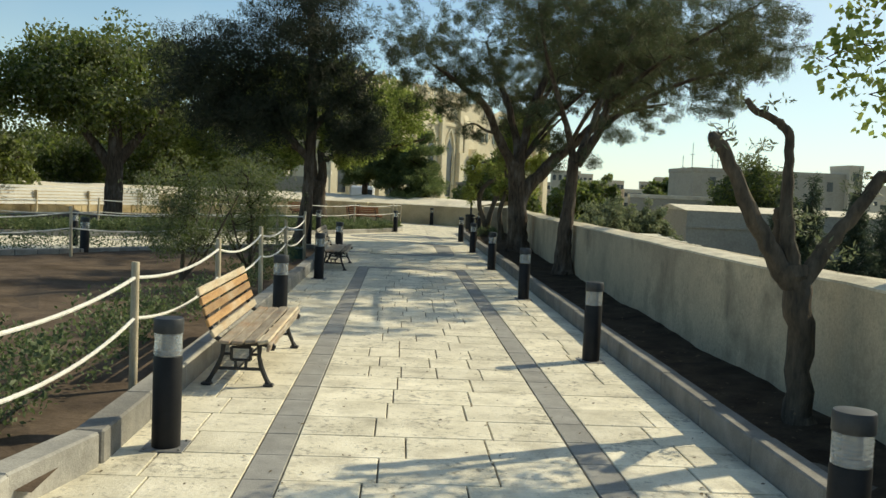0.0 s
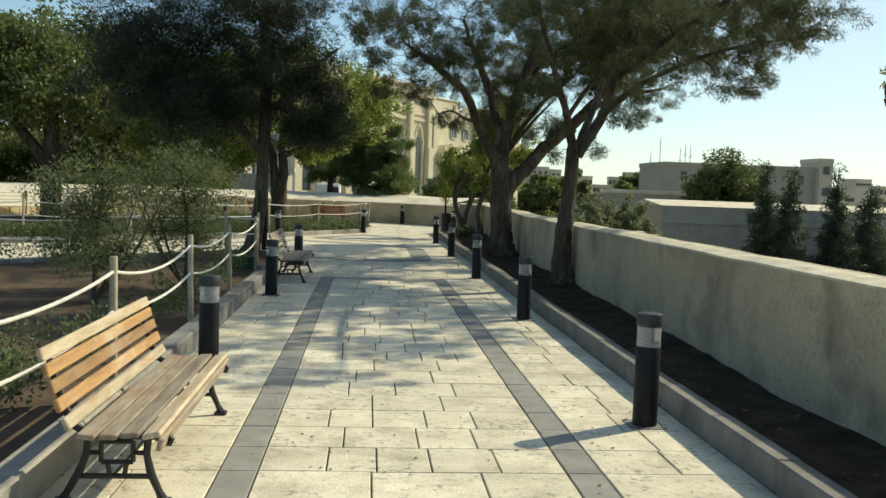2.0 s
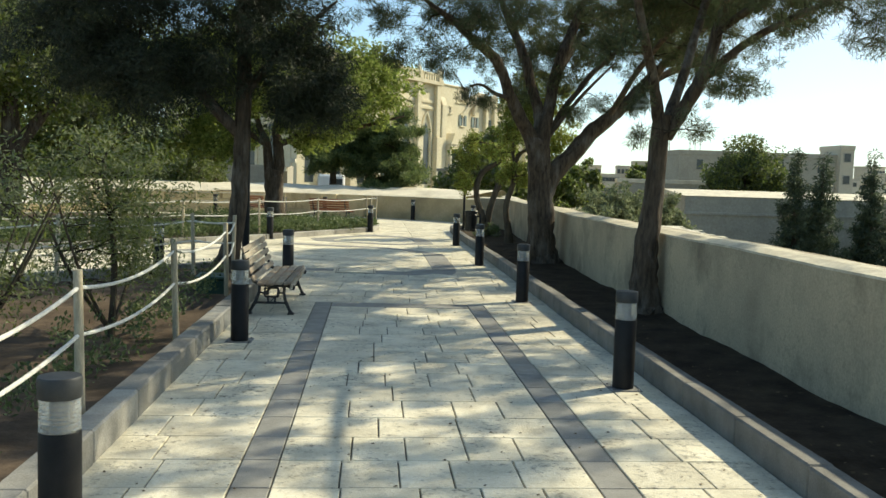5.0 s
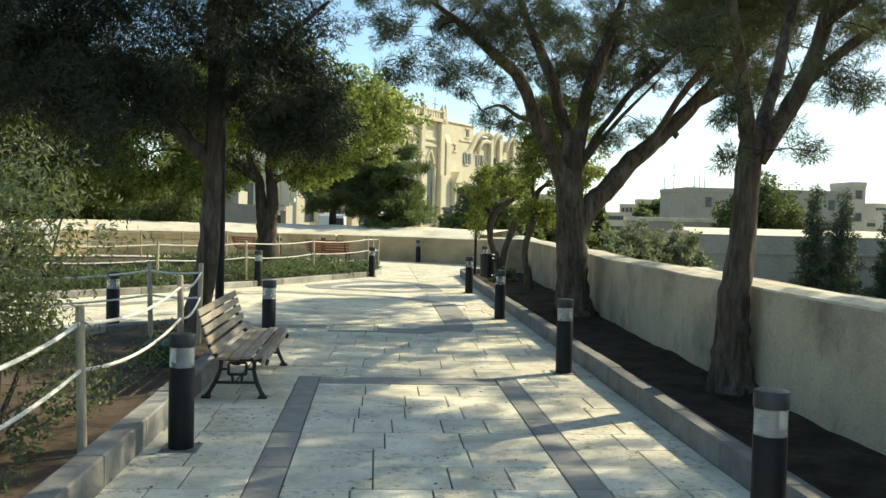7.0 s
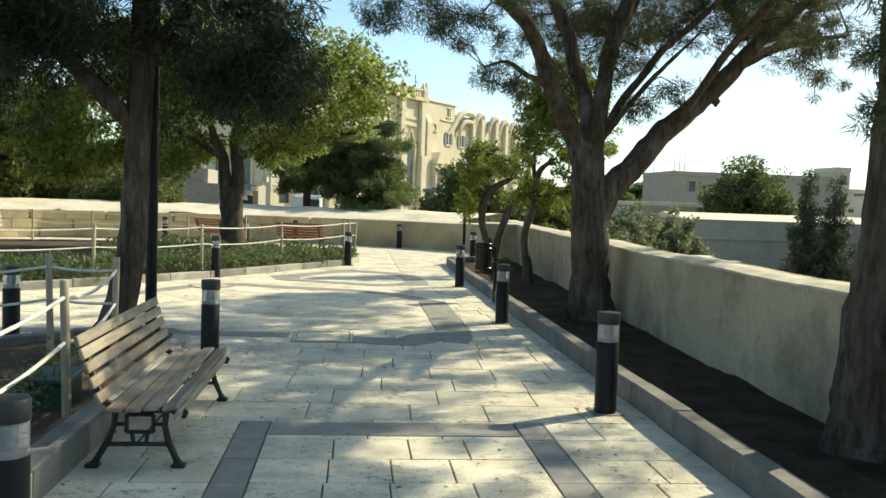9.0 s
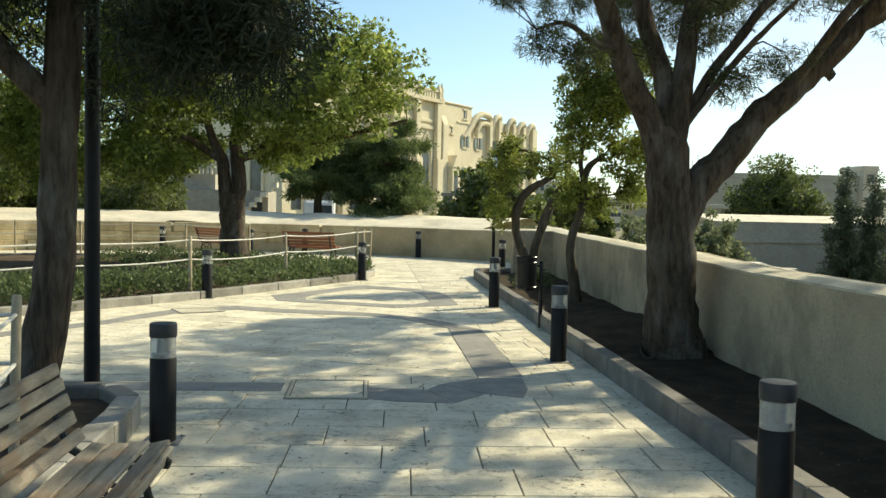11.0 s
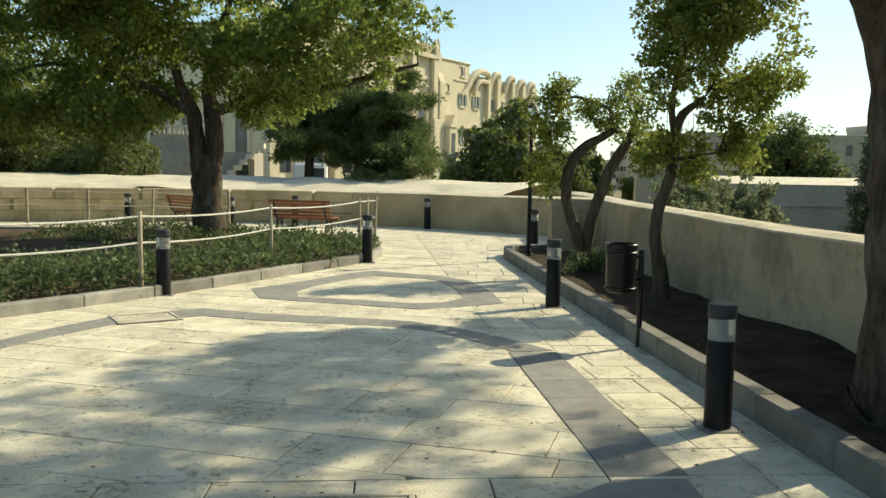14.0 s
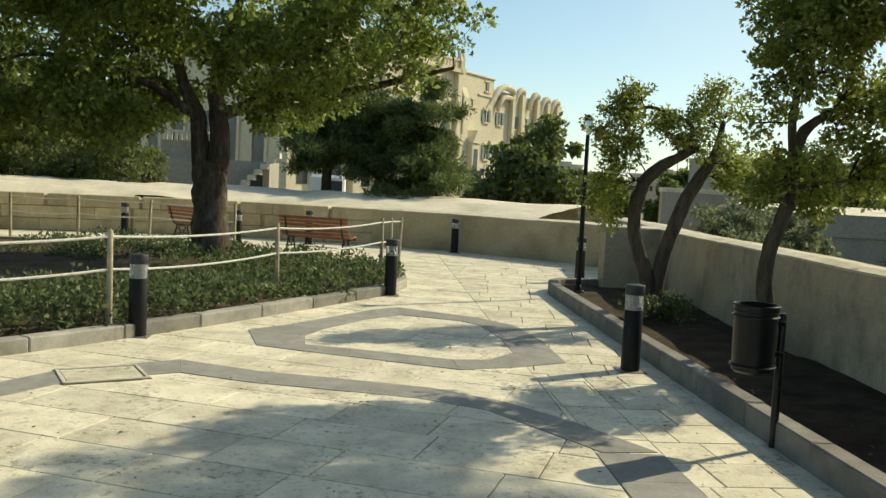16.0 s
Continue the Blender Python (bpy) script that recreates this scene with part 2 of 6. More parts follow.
M_LEAF_HEDGE = leaf_material("hedge_leaf", (0.055, 0.09, 0.032), (0.19, 0.235, 0.10), 0.45)
M_LEAF_YELLOW = leaf_material("yellowing_leaf", (0.10, 0.12, 0.018), (0.28, 0.27, 0.05), 0.5)
M_LEAF_CONIFER = leaf_material("blue_green_conifer", (0.06, 0.10, 0.034), (0.20, 0.245, 0.085), 0.5)
# far conifers: leaf colour lightened to carry the distance haze
M_LEAF_DARK = leaf_material("dark_conifer", (0.032, 0.052, 0.032), (0.11, 0.14, 0.075), 0.4)
M_LEAF_BROWN = leaf_material("dry_brown_twigs", (0.09, 0.055, 0.025), (0.18, 0.115, 0.06), 0.25)
M_LITTER = leaf_material("fallen_dry_leaf", (0.06, 0.04, 0.02), (0.16, 0.115, 0.06), 0.0, 0.9)

M_LENS = bpy.data.materials.new("frosted_ribbed_lens")
M_LENS.use_nodes = True
_b = M_LENS.node_tree.nodes["Principled BSDF"]
_b.inputs["Base Color"].default_value, _b.inputs["Roughness"].default_value = (0.74, 0.76, 0.74, 1), 0.22
_b.inputs["Transmission Weight"].default_value, _b.inputs["IOR"].default_value = 0.74, 1.45


# ---- building blocks ----
class Shape:
    """Vertices and faces gathered into one mesh."""

    def __init__(self):
        self.v, self.f = [], []

    def add(self, verts, faces):
        o = len(self.v)
        self.v += [tuple(p) for p in verts]
        self.f += [tuple(i + o for i in q) for q in faces]
        return self

    def box(self, x0, y0, z0, x1, y1, z1, c=0.0, m=None):
        """A box with chamfered edges."""
        if c <= 0:
            p = [(x, y, z) for z in (z0, z1) for y in (y0, y1) for x in (x0, x1)]
            q = [(0, 2, 3, 1), (4, 5, 7, 6), (0, 1, 5, 4), (2, 6, 7, 3), (0, 4, 6, 2), (1, 3, 7, 5)]
        else:
            p, index, q = [], {}, []
            lo, hi = (x0, y0, z0), (x1, y1, z1)
            for k in range(8):
                s = [(k >> a) & 1 for a in range(3)]
                for a in range(3):
                    w = [hi[b] - c if s[b] else lo[b] + c for b in range(3)]
                    w[a] = hi[a] if s[a] else lo[a]
                    index[k, a] = len(p)
                    p.append(tuple(w))
            for a in range(3):
                b, d = (a + 1) % 3, (a + 2) % 3
                for side in (0, 1):
                    ring = [(side << a) | (u << b) | (w << d) for u, w in ((0, 0), (1, 0), (1, 1), (0, 1))]
                    q.append([index[k, a] for k in (ring if side else ring[::-1])])
                for u in (0, 1):
                    for w in (0, 1):
                        k0 = (u << b) | (w << d)
                        k1 = k0 | (1 << a)
                        e = [index[k0, b], index[k1, b], index[k1, d], index[k0, d]]
                        q.append(e if u == w else e[::-1])
            for k in range(8):
                e = [index[k, a] for a in range(3)]
                q.append(e if bin(k).count("1") % 2 else e[::-1])
        if m is not None:
            p = [tuple(m @ Vector(w)) for w in p]
        return self.add(p, q)

    def tube(self, points, radii, n=10, caps=True, rough=0.0, rng=None):
        """A round limb through the points."""
        pts = [Vector(p) for p in points]
        if not hasattr(radii, "__len__"):
            radii = [radii] * len(pts)
        verts, faces = [], []
        up = Vector((0.31, 0.87, 0.2)).normalized()
        for i, p in enumerate(pts):
            way = (pts[min(i + 1, len(pts) - 1)] - pts[max(i - 1, 0)]).normalized()
            side = way.cross(up)
            side = side.normalized() if side.length > 1e-4 else way.orthogonal().normalized()
            up = side.cross(way).normalized()
            for k in range(n):
                a = 2 * math.pi * k / n
                r = radii[i] * (1 + (rng.uniform(-rough, rough) if rng and rough else 0))
                verts.append(p + (side * math.cos(a) + up * math.sin(a)) * r)
        for i in range(len(pts) - 1):
            for k in range(n):
                a, b = i * n + k, i * n + (k + 1) % n
                faces.append((a, b, b + n, a + n))
        if caps:
            faces.append(tuple(range(n))[::-1])
            faces.append(tuple(range((len(pts) - 1) * n, len(pts) * n)))
        return self.add(verts, faces)

    def lathe(self, profile, n=24, at=(0, 0, 0)):
        """Turns (radius, height) pairs round the upright axis."""
        verts, faces = [], []
        for r, z in profile:
            for k in range(n):
                a = 2 * math.pi * k / n
                verts.append((at[0] + r * math.cos(a), at[1] + r * math.sin(a), at[2] + z))
        for i in range(len(profile) - 1):
            for k in range(n):
                a, b = i * n + k, i * n + (k + 1) % n
                faces.append((a, b, b + n, a + n))
        faces.append(tuple(range(n))[::-1])
        faces.append(tuple(range((len(profile) - 1) * n, len(profile) * n)))
        return self.add(verts, faces)

    def prism(self, outline, z0, z1, c=0.0):
        """An upright prism over an outline, its upper edge chamfered by c."""
        pts = [Vector((p[0], p[1])) for p in outline]
        if sum(a.x * b.y - b.x * a.y for a, b in zip(pts, pts[1:] + pts[:1])) < 0:
            pts.reverse()
        n = len(pts)
        mid = sum(pts, Vector((0, 0))) / n
        rings = [[(p.x, p.y, z0) for p in pts], [(p.x, p.y, z1 - c) for p in pts]]
        if c:
            rings.append([(*(p + (mid - p).normalized() * c), z1) for p in pts])
        faces = [tuple(range(n))[::-1]]
        for i in range(len(rings) - 1):
            for k in range(n):
                a, b = i * n + k, i * n + (k + 1) % n
                faces.append((a, b, b + n, a + n))
        faces.append(tuple(range((len(rings) - 1) * n, len(rings) * n)))
        return self.add([p for r in rings for p in r], faces)

    def mesh(self, name, mat=None, smooth=False):
        me = bpy.data.meshes.new(name)
        me.from_pydata(self.v, [], self.f)
        if mat:
            me.materials.append(mat)
        if smooth:
            me.polygons.foreach_set("use_smooth", [True] * len(me.polygons))
            me.set_sharp_from_angle(angle=radians(38))
        me.update()
        return me


def part(name, shape, mat, parent=None, label="", smooth=False):
    """One mesh object, under its thing or part."""
    ob = new(name, shape.mesh(name, mat, smooth) if isinstance(shape, Shape) else shape)
    if parent:
        ob.parent = parent
    if label:
        ob["label"] = label
    return ob


def thing(name, label, category, group="", at=None):
    """An empty at a thing's base, the parent of its parts."""
    ob = new(name)
    ob.empty_display_size = 0.1
    if at is not None:
        ob.matrix_basis = at
    return tagged(ob, label, category, group)


def structure(name, shape, mat, label, category, smooth=False):
    return tagged(part(name, shape, mat, smooth=smooth), label, category, kind="structure")


def offset_line(line, d):
    """The line moved sideways by d, to its right."""
    pts = [Vector(p) for p in line]
    out = []
    for i, p in enumerate(pts):
        way = (pts[min(i + 1, len(pts) - 1)] - pts[max(i - 1, 0)]).normalized()
        out.append((p.x + way.y * d, p.y - way.x * d))
    return out


def smooth_line(line, steps=6):
    """A rounded line through the points."""
    p = [Vector(q) for q in line]
    p = [2 * p[0] - p[1]] + p + [2 * p[-1] - p[-2]]
    out = []
    for i in range(1, len(p) - 2):
        for k in range(steps):
            t = k / steps
            out.append(tuple(0.5 * (2 * p[i] + (p[i + 1] - p[i - 1]) * t + (2 * p[i - 1] - 5 * p[i] + 4 * p[i + 1] - p[i + 2]) * t * t + (3 * p[i] - p[i - 1] - 3 * p[i + 1] + p[i + 2]) * t ** 3)))
    out.append(tuple(p[-2]))
    return out


def resample(line, step):
    """Points at even steps along a line."""
    p = np.array(line, float)
    s = np.concatenate([[0], np.cumsum(np.linalg.norm(np.diff(p, axis=0), axis=1))])
    n = max(1, round(s[-1] / step))
    at = np.linspace(0, s[-1], n + 1)
    return [tuple(np.interp(a, s, p[:, k]) for k in range(p.shape[1])) for a in at]


# ---- the terrace: paving, kerbs, beds ----
LEFT_KERB, RIGHT_KERB, WALL_X, WALL_TOP = -1.76, 2.20, 3.30, 1.03
CROSS_Y = 17.95                       # where the straight path opens into the plaza
ISLAND = smooth_line([(-16.0, 20.0), (-9.5, 22.6), (-6.3, 24.6), (-4.15, 26.75), (-2.45, 28.9), (-0.55, 31.9), (-0.05, 32.9), (0.12, 34.0), (-0.1, 35.2), (-0.9, 36.3), (-3.5, 37.6), (-8.0, 37.9), (-11.2, 36.2), (-12.8, 33.0), (-16.0, 28.0)])
LEFT_BED = smooth_line([(-16.0, 9.0), (-8.8, 14.6), (-6.2, 17.0), (-4.4, 18.9), (-3.0, 20.4), (-2.35, 20.95), (-1.9, 20.85), (LEFT_KERB, 20.3), (LEFT_KERB, 19.0)]) + [(LEFT_KERB, 4.2), (LEFT_KERB - 0.18, 4.2), (LEFT_KERB - 0.18, -8.0)]
RIGHT_BED = [(RIGHT_KERB, -8.0), (RIGHT_KERB, 32.8), (RIGHT_KERB + 0.03, 33.5), (RIGHT_KERB + 0.14, 33.95), (RIGHT_KERB + 0.36, 34.2), (RIGHT_KERB + 0.65, 34.26), (3.15, 34.26)]
FAR_WALL = [(4.45, 38.3), (3.4, 39.3), (1.4, 40.9), (-0.5, 41.7), (-4.0, 42.5), (-9.7, 41.3), (-12.8, 38.8), (-14.9, 34.8), (-18.0, 29.5), (-26.0, 22.0)]

ground = Shape().add([(-2500, -2500, -5.0), (2500, -2500, -5.0), (2500, 2500, -5.0), (-2500, 2500, -5.0)], [(0, 1, 2, 3)])
structure("ground", ground, M_EARTH, "dry earth and scrub below the terrace reaching the horizon", "ground")
bed = Shape().prism([(-60, -20), (3.6, -20), (3.6, 26), (4.3, 33.5), (4.6, 38.3), (1.4, 41.2), (-4, 42.7), (-9.7, 41.5), (-16, 39.6), (-30, 34.2), (-60, 24)], -4.99, -0.014)
terrace = structure("pavement", bed, M_JOINT, "sandy bedding and joints of the limestone terrace", "pavement")


def kerb_run(line, height, width, length, name, label, mat=M_KERB):
    """A row of kerb stones along a line; the bed lies to the line's left side."""
    run = thing(name, label, "kerb")
    run["kind"] = "structure"
    pts = resample(line, length)
    cache = {}
    for a, b in zip(pts, pts[1:]):
        a, b = Vector(a), Vector(b)
        way = b - a
        key = round(way.length, 2)
        if key not in cache:
            cache[key] = Shape().box(0.003, 0, -0.02, key - 0.003, width, height, 0.012).mesh("kerb_stone", mat)
        stone = part("kerb_stone", cache[key], None, run)
        stone.matrix_basis = pose(a.x, a.y, random.uniform(-0.004, 0.004), 0, random.uniform(-0.15, 0.15), math.degrees(math.atan2(way.y, way.x)))
    return run


kerb_run(ISLAND, 0.13, 0.16, 0.95, "kerb_island", "pale grey concrete kerb stones round the planted island", M_KERBPALE)
kerb_run(RIGHT_BED[1::-1], 0.18, 0.15, 0.95, "kerb_parapet_bed", "grey concrete kerb stones along the tree bed")
kerb_run(smooth_line(RIGHT_BED[1:], 4)[::-1], 0.18, 0.15, 0.22, "kerb_parapet_bed_end", "short grey kerb stones round the end of the tree bed")
kerb_run(LEFT_BED[:49], 0.19, 0.17, 0.4, "kerb_rope_bed_bend", "short pale grey kerb stones round the back of the roped bed", M_KERBPALE)
kerb_run(LEFT_BED[48:], 0.19, 0.17, 0.95, "kerb_rope_bed", "pale grey concrete kerb stones along the roped bed", M_KERBPALE)


def soil(outline, name, mat, label, height, bumps, step=0.35, bank=0.0, sink=0.0):
    """An uneven bed of earth inside an outline."""
    poly = np.array(outline)
    (x0, y0), (x1, y1) = poly.min(0), poly.max(0)
    bm = bmesh.new()
    face = bm.faces.new([bm.verts.new((x, y, height)) for x, y in outline])
    bmesh.ops.triangulate(bm, faces=[face])
    for axis, lo, hi in ((0, x0, x1), (1, y0, y1)):
        k = lo + step
        while k < hi:
            co, no = [0, 0, 0], [0, 0, 0]
            co[axis], no[axis] = k, 1
            bmesh.ops.bisect_plane(bm, geom=bm.verts[:] + bm.edges[:] + bm.faces[:], plane_co=co, plane_no=no)
            k += step
    for v in bm.verts:
        if bank:      # earth heaped up against the wall
            v.co.z += bank * max(0.0, min(1.0, (v.co.x - 2.6) / 0.7)) ** 1.5 * (0.6 + 0.8 * noise.noise((v.co.y * 0.5, 7, 1)))
        if bank:
            v.co.z += 0.13 * math.exp(-((v.co.y - 24.8) / 1.3) ** 2) * max(0.0, min(1.0, (v.co.x - 2.5) / 0.7))
        v.co.z -= sink * max(0.0, min(1.0, (16.0 - v.co.y) / 6.0))
        v.co.z += noise.noise(v.co * 0.7) * bumps + noise.noise(v.co * 2.9) * bumps * 0.5
    me = bpy.data.meshes.new(name)
    bm.to_mesh(me)
    bm.free()
    me.materials.append(mat)
    return tagged(part(name, me, None), label, "soil", kind="structure")


soil([(max(x, -15.8), y) for x, y in offset_line(LEFT_BED, -0.08)] + [(-15.8, -8.0)], "soil_rope_bed", M_SOIL_RED, "bare red-brown soil of the roped bed", 0.09, 0.07, 0.5)
soil([(max(x, -15.8), y) for x, y in offset_line(ISLAND, -0.08)], "soil_island", M_SOIL_RED, "red soil of the planted island", 0.08, 0.04, 0.6)
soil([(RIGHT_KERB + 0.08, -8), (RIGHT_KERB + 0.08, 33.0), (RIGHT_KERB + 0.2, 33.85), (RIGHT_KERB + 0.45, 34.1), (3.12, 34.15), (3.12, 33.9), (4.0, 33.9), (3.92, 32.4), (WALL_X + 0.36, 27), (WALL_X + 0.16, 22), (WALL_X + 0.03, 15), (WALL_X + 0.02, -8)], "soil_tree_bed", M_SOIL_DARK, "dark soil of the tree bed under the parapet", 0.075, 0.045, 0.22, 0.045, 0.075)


# ---- walls ----
def wall_run(line, thick, top, name, label, coping_mat, steps=0.6, uneven=0.02, face=M_RENDER):
    """A rendered wall along a line, its body to the line's right, with a worn sloping top."""
    pts = resample(line, steps)
    out = offset_line(pts, thick)
    s, c = Shape(), Shape()
    rng = random.Random(4)
    n = len(pts)
    tops = [top + noise.noise((i * 0.23, 0, 3)) * uneven * 1.6 + rng.uniform(-0.3, 0.3) * uneven for i in range(n)]
    verts = []
    for i in range(n):
        verts += [(pts[i][0], pts[i][1], -0.3), (pts[i][0], pts[i][1], tops[i]), (out[i][0], out[i][1], tops[i] + 0.04), (out[i][0], out[i][1], -5)]
    faces = []
    for i in range(n - 1):
        a, b = 4 * i, 4 * i + 4
        for k in range(3):
            faces.append((a + k, b + k, b + k + 1, a + k + 1))
    faces += [(0, 1, 2, 3), (4 * n - 1, 4 * n - 2, 4 * n - 3, 4 * n - 4)]
    s.add(verts, faces)
    wall = structure(name, s, face, label, "wall")
    verts = []
    lip, over = offset_line(pts, -0.008), offset_line(pts, thick + 0.03)
    for i in range(n):
        w = rng.uniform(-0.008, 0.008)
        lo, hi = tops[i] + 0.004, tops[i] + 0.03
        verts += [(lip[i][0] + w, lip[i][1], lo - 0.012), (lip[i][0] + w, lip[i][1], lo + 0.008), (out[i][0] * 0.4 + pts[i][0] * 0.6, out[i][1] * 0.4 + pts[i][1] * 0.6, hi + 0.01 + w), (over[i][0], over[i][1], hi + 0.005), (over[i][0], over[i][1], lo - 0.03)]
    faces = []
    for i in range(n - 1):
        a, b = 5 * i, 5 * i + 5
        for k in range(4):
            faces.append((a + k, b + k, b + k + 1, a + k + 1))
    c.add(verts, faces)
    part("coping", c, coping_mat, wall, "pale worn mortar top")
    return wall


PARAPET = smooth_line([(WALL_X, -8.0), (WALL_X, 0.0), (WALL_X, 8.0), (WALL_X + 0.02, 15.0), (WALL_X + 0.14, 22.0), (WALL_X + 0.34, 27.0), (3.92, 32.5), (4.45, 38.3)])
wall_run(PARAPET, 0.34, WALL_TOP, "wall_parapet", "stained cream rendered parapet wall with a worn top", M_COPING)
wall_run([(4.03, 33.87), (3.16, 33.87)], 0.34, 1.03, "wall_bed_end", "short cream rendered wall closing the tree bed", M_COPING, 0.29, 0.008)
wall_run(FAR_WALL[:4], 0.5, 0.86, "wall_plaza_end", "yellowed cream rendered wall closing the plaza", M_COPING, 0.5, face=M_YELLOW)


def blocks(line, courses, height, length, depth, name, label, mat=M_BLOCK):
    """A wall of squared limestone blocks in courses."""
    wall = thing(name, label, "wall")
    wall["kind"] = "structure"
    rng = random.Random(9)
    meshes = [Shape().box(0.004, 0.02, 0.004, w - 0.004, depth, height - 0.004, 0.012).mesh("block", mat) for w in (length * 0.7, length, length * 1.3)]
    widths = (length * 0.7, length, length * 1.3)
    for k in range(courses):
        pts = resample(line, 0.1)
        at, i = 0.0, 0
        total = 0.1 * (len(pts) - 1)
        at = -rng.uniform(0, length)
        while at < total:
            j = rng.randrange(3)
            i = min(max(int(at / 0.1), 0), len(pts) - 2)
            e = min(i + int(widths[j] / 0.1), len(pts) - 1)
            a, b = Vector(pts[i]), Vector(pts[e])
            way = b - a if (b - a).length > 0.05 else Vector(pts[-1]) - Vector(pts[-2])
            ob = part("block", meshes[j], None, wall)
            ob.matrix_basis = pose(a.x, a.y, k * height, 0, 0, math.degrees(math.atan2(way.y, way.x))) @ Matrix.Translation((0, -depth + rng.uniform(-0.012, 0.012), 0))
            at += widths[j]
    return wall


wall_run(offset_line(FAR_WALL[3:], 0.07), 0.3, 0.80, "wall_block_core", "mortared core of the limestone block wall", M_COPING, 0.5, face=M_YELLOW)
blocks(FAR_WALL[3:], 3, 0.29, 0.62, 0.4, "wall_block", "yellow limestone block wall behind the island")


# the broad sloping rampart top behind the plaza wall
def rampart(line, near, far, z0, z1, name, label):
    pts = resample(line, 0.5)
    s, n, rows = Shape(), 0, 9
    verts = []
    for i, p in enumerate(pts):
        for k in range(rows):
            u = k / (rows - 1)
            q = offset_line(pts[max(i - 1, 0):i + 2], near + (far - near) * u)[min(i, 1)]
            z = z0 + (z1 - z0) * min(1, (u * 1.5) ** 0.7) - (0.0 if u < 0.9 else 0.25)
            z += (0.10 * noise.noise((q[0] * 1.7, q[1] * 1.7, 8)) - 0.03) * max(0.0, 1 - 3 * u)
            verts.append((q[0], q[1], z + noise.noise((q[0] * 0.9, q[1] * 0.9, 2)) * 0.09 + noise.noise((q[0] * 3, q[1] * 3, 5)) * 0.05))
        verts.append((*offset_line(pts[max(i - 1, 0):i + 2], far + 0.3)[min(i, 1)], -5))
    m = rows + 1
    faces = [(i * m + k, i * m + m + k, i * m + m + k + 1, i * m + k + 1) for i in range(len(pts) - 1) for k in range(rows)]
    s.add(verts, faces)
    return structure(name, s, M_RAMPART, label, "wall", smooth=True)


rampart([(3.1, 40.3), (1.6, 41.4), (-0.4, 42.2), (-4.0, 43.0), (-9.6, 41.8), (-13.2, 39.1), (-15.3, 35.0), (-18.4, 29.8), (-26.3, 22.4)], 0.0, 4.2, 0.84, 1.16, "wall_rampart", "broad sunlit rough limestone rampart top")


# ---- furniture of the path ----
def bollard():
    ob = thing("bollard_light", "black bollard light with a clear ribbed lens on the paving", "bollard", "bollard lights along the path")
    part("base_plate", Shape().box(-0.125, -0.125, 0, 0.125, 0.125, 0.008, 0.003), M_STEEL, ob, "dull steel plate")
    part("post", Shape().lathe([(0.084, 0.006), (0.084, 0.545), (0.080, 0.552)], 28), M_BLACK, ob, smooth=True)
    ribs = []
    for k in range(7):
        z = 0.553 + k * 0.0195
        ribs += [(0.078, z), (0.082, z + 0.006), (0.082, z + 0.013), (0.078, z + 0.0185)]
    part("lens", Shape().lathe(ribs, 28), M_LENS, ob, "clear ribbed lens", smooth=True)
    part("lamp_core", Shape().lathe([(0.05, 0.555), (0.05, 0.58), (0.028, 0.59), (0.028, 0.68)], 14), M_STEEL, ob, "grey lamp core", smooth=True)
    part("cap", Shape().lathe([(0.086, 0.690), (0.087, 0.694), (0.087, 0.768), (0.083, 0.776), (0.05, 0.781)], 28), M_CAP, ob, "dark grey domed cap", smooth=True)
    for x in (-0.1, 0.1):
        for y in (-0.1, 0.1):
            part("bolt", Shape().lathe([(0.009, 0.006), (0.009, 0.016), (0.006, 0.018)], 6, (x, y, 0)), M_STEEL, ob)
    return ob


spots = [(1.89, 3.52)] + [(1.91, y) for y in (8.55, 13.42, 18.3, 23.2, 27.97)] + [(-1.34, 5.3), (-1.34, 10.24), (-1.35, 15.2), (-1.36, 20.12)]
spots += [(-3.5, 21.1), (-6.0, 17.3), (-7.2, 20.1), (-2.62, 28.75), (-0.18, 32.5), (1.4, 40.5), (3.12, 35.3), (-3.34, 39.5), (-1.95, 41.0), (-6.0, 40.6)]
first = bollard()
first.matrix_basis = pose(*spots[0], 0)
for x, y in spots[1:]:
    copy_thing(first, pose(x, y, 0.0, 0, 0, random.choice((0, 90, 180, 270))))


def slat_shape(length, width, thick):
    return Shape().box(-length / 2, -width / 2, -thick / 2, length / 2, width / 2, thick / 2, 0.006)


BENCH_SIDE = [(0.20, 0.405), (0.10, 0.385), (-0.02, 0.372), (-0.12, 0.375), (-0.19, 0.42), (-0.235, 0.52), (-0.265, 0.62), (-0.30, 0.735)]


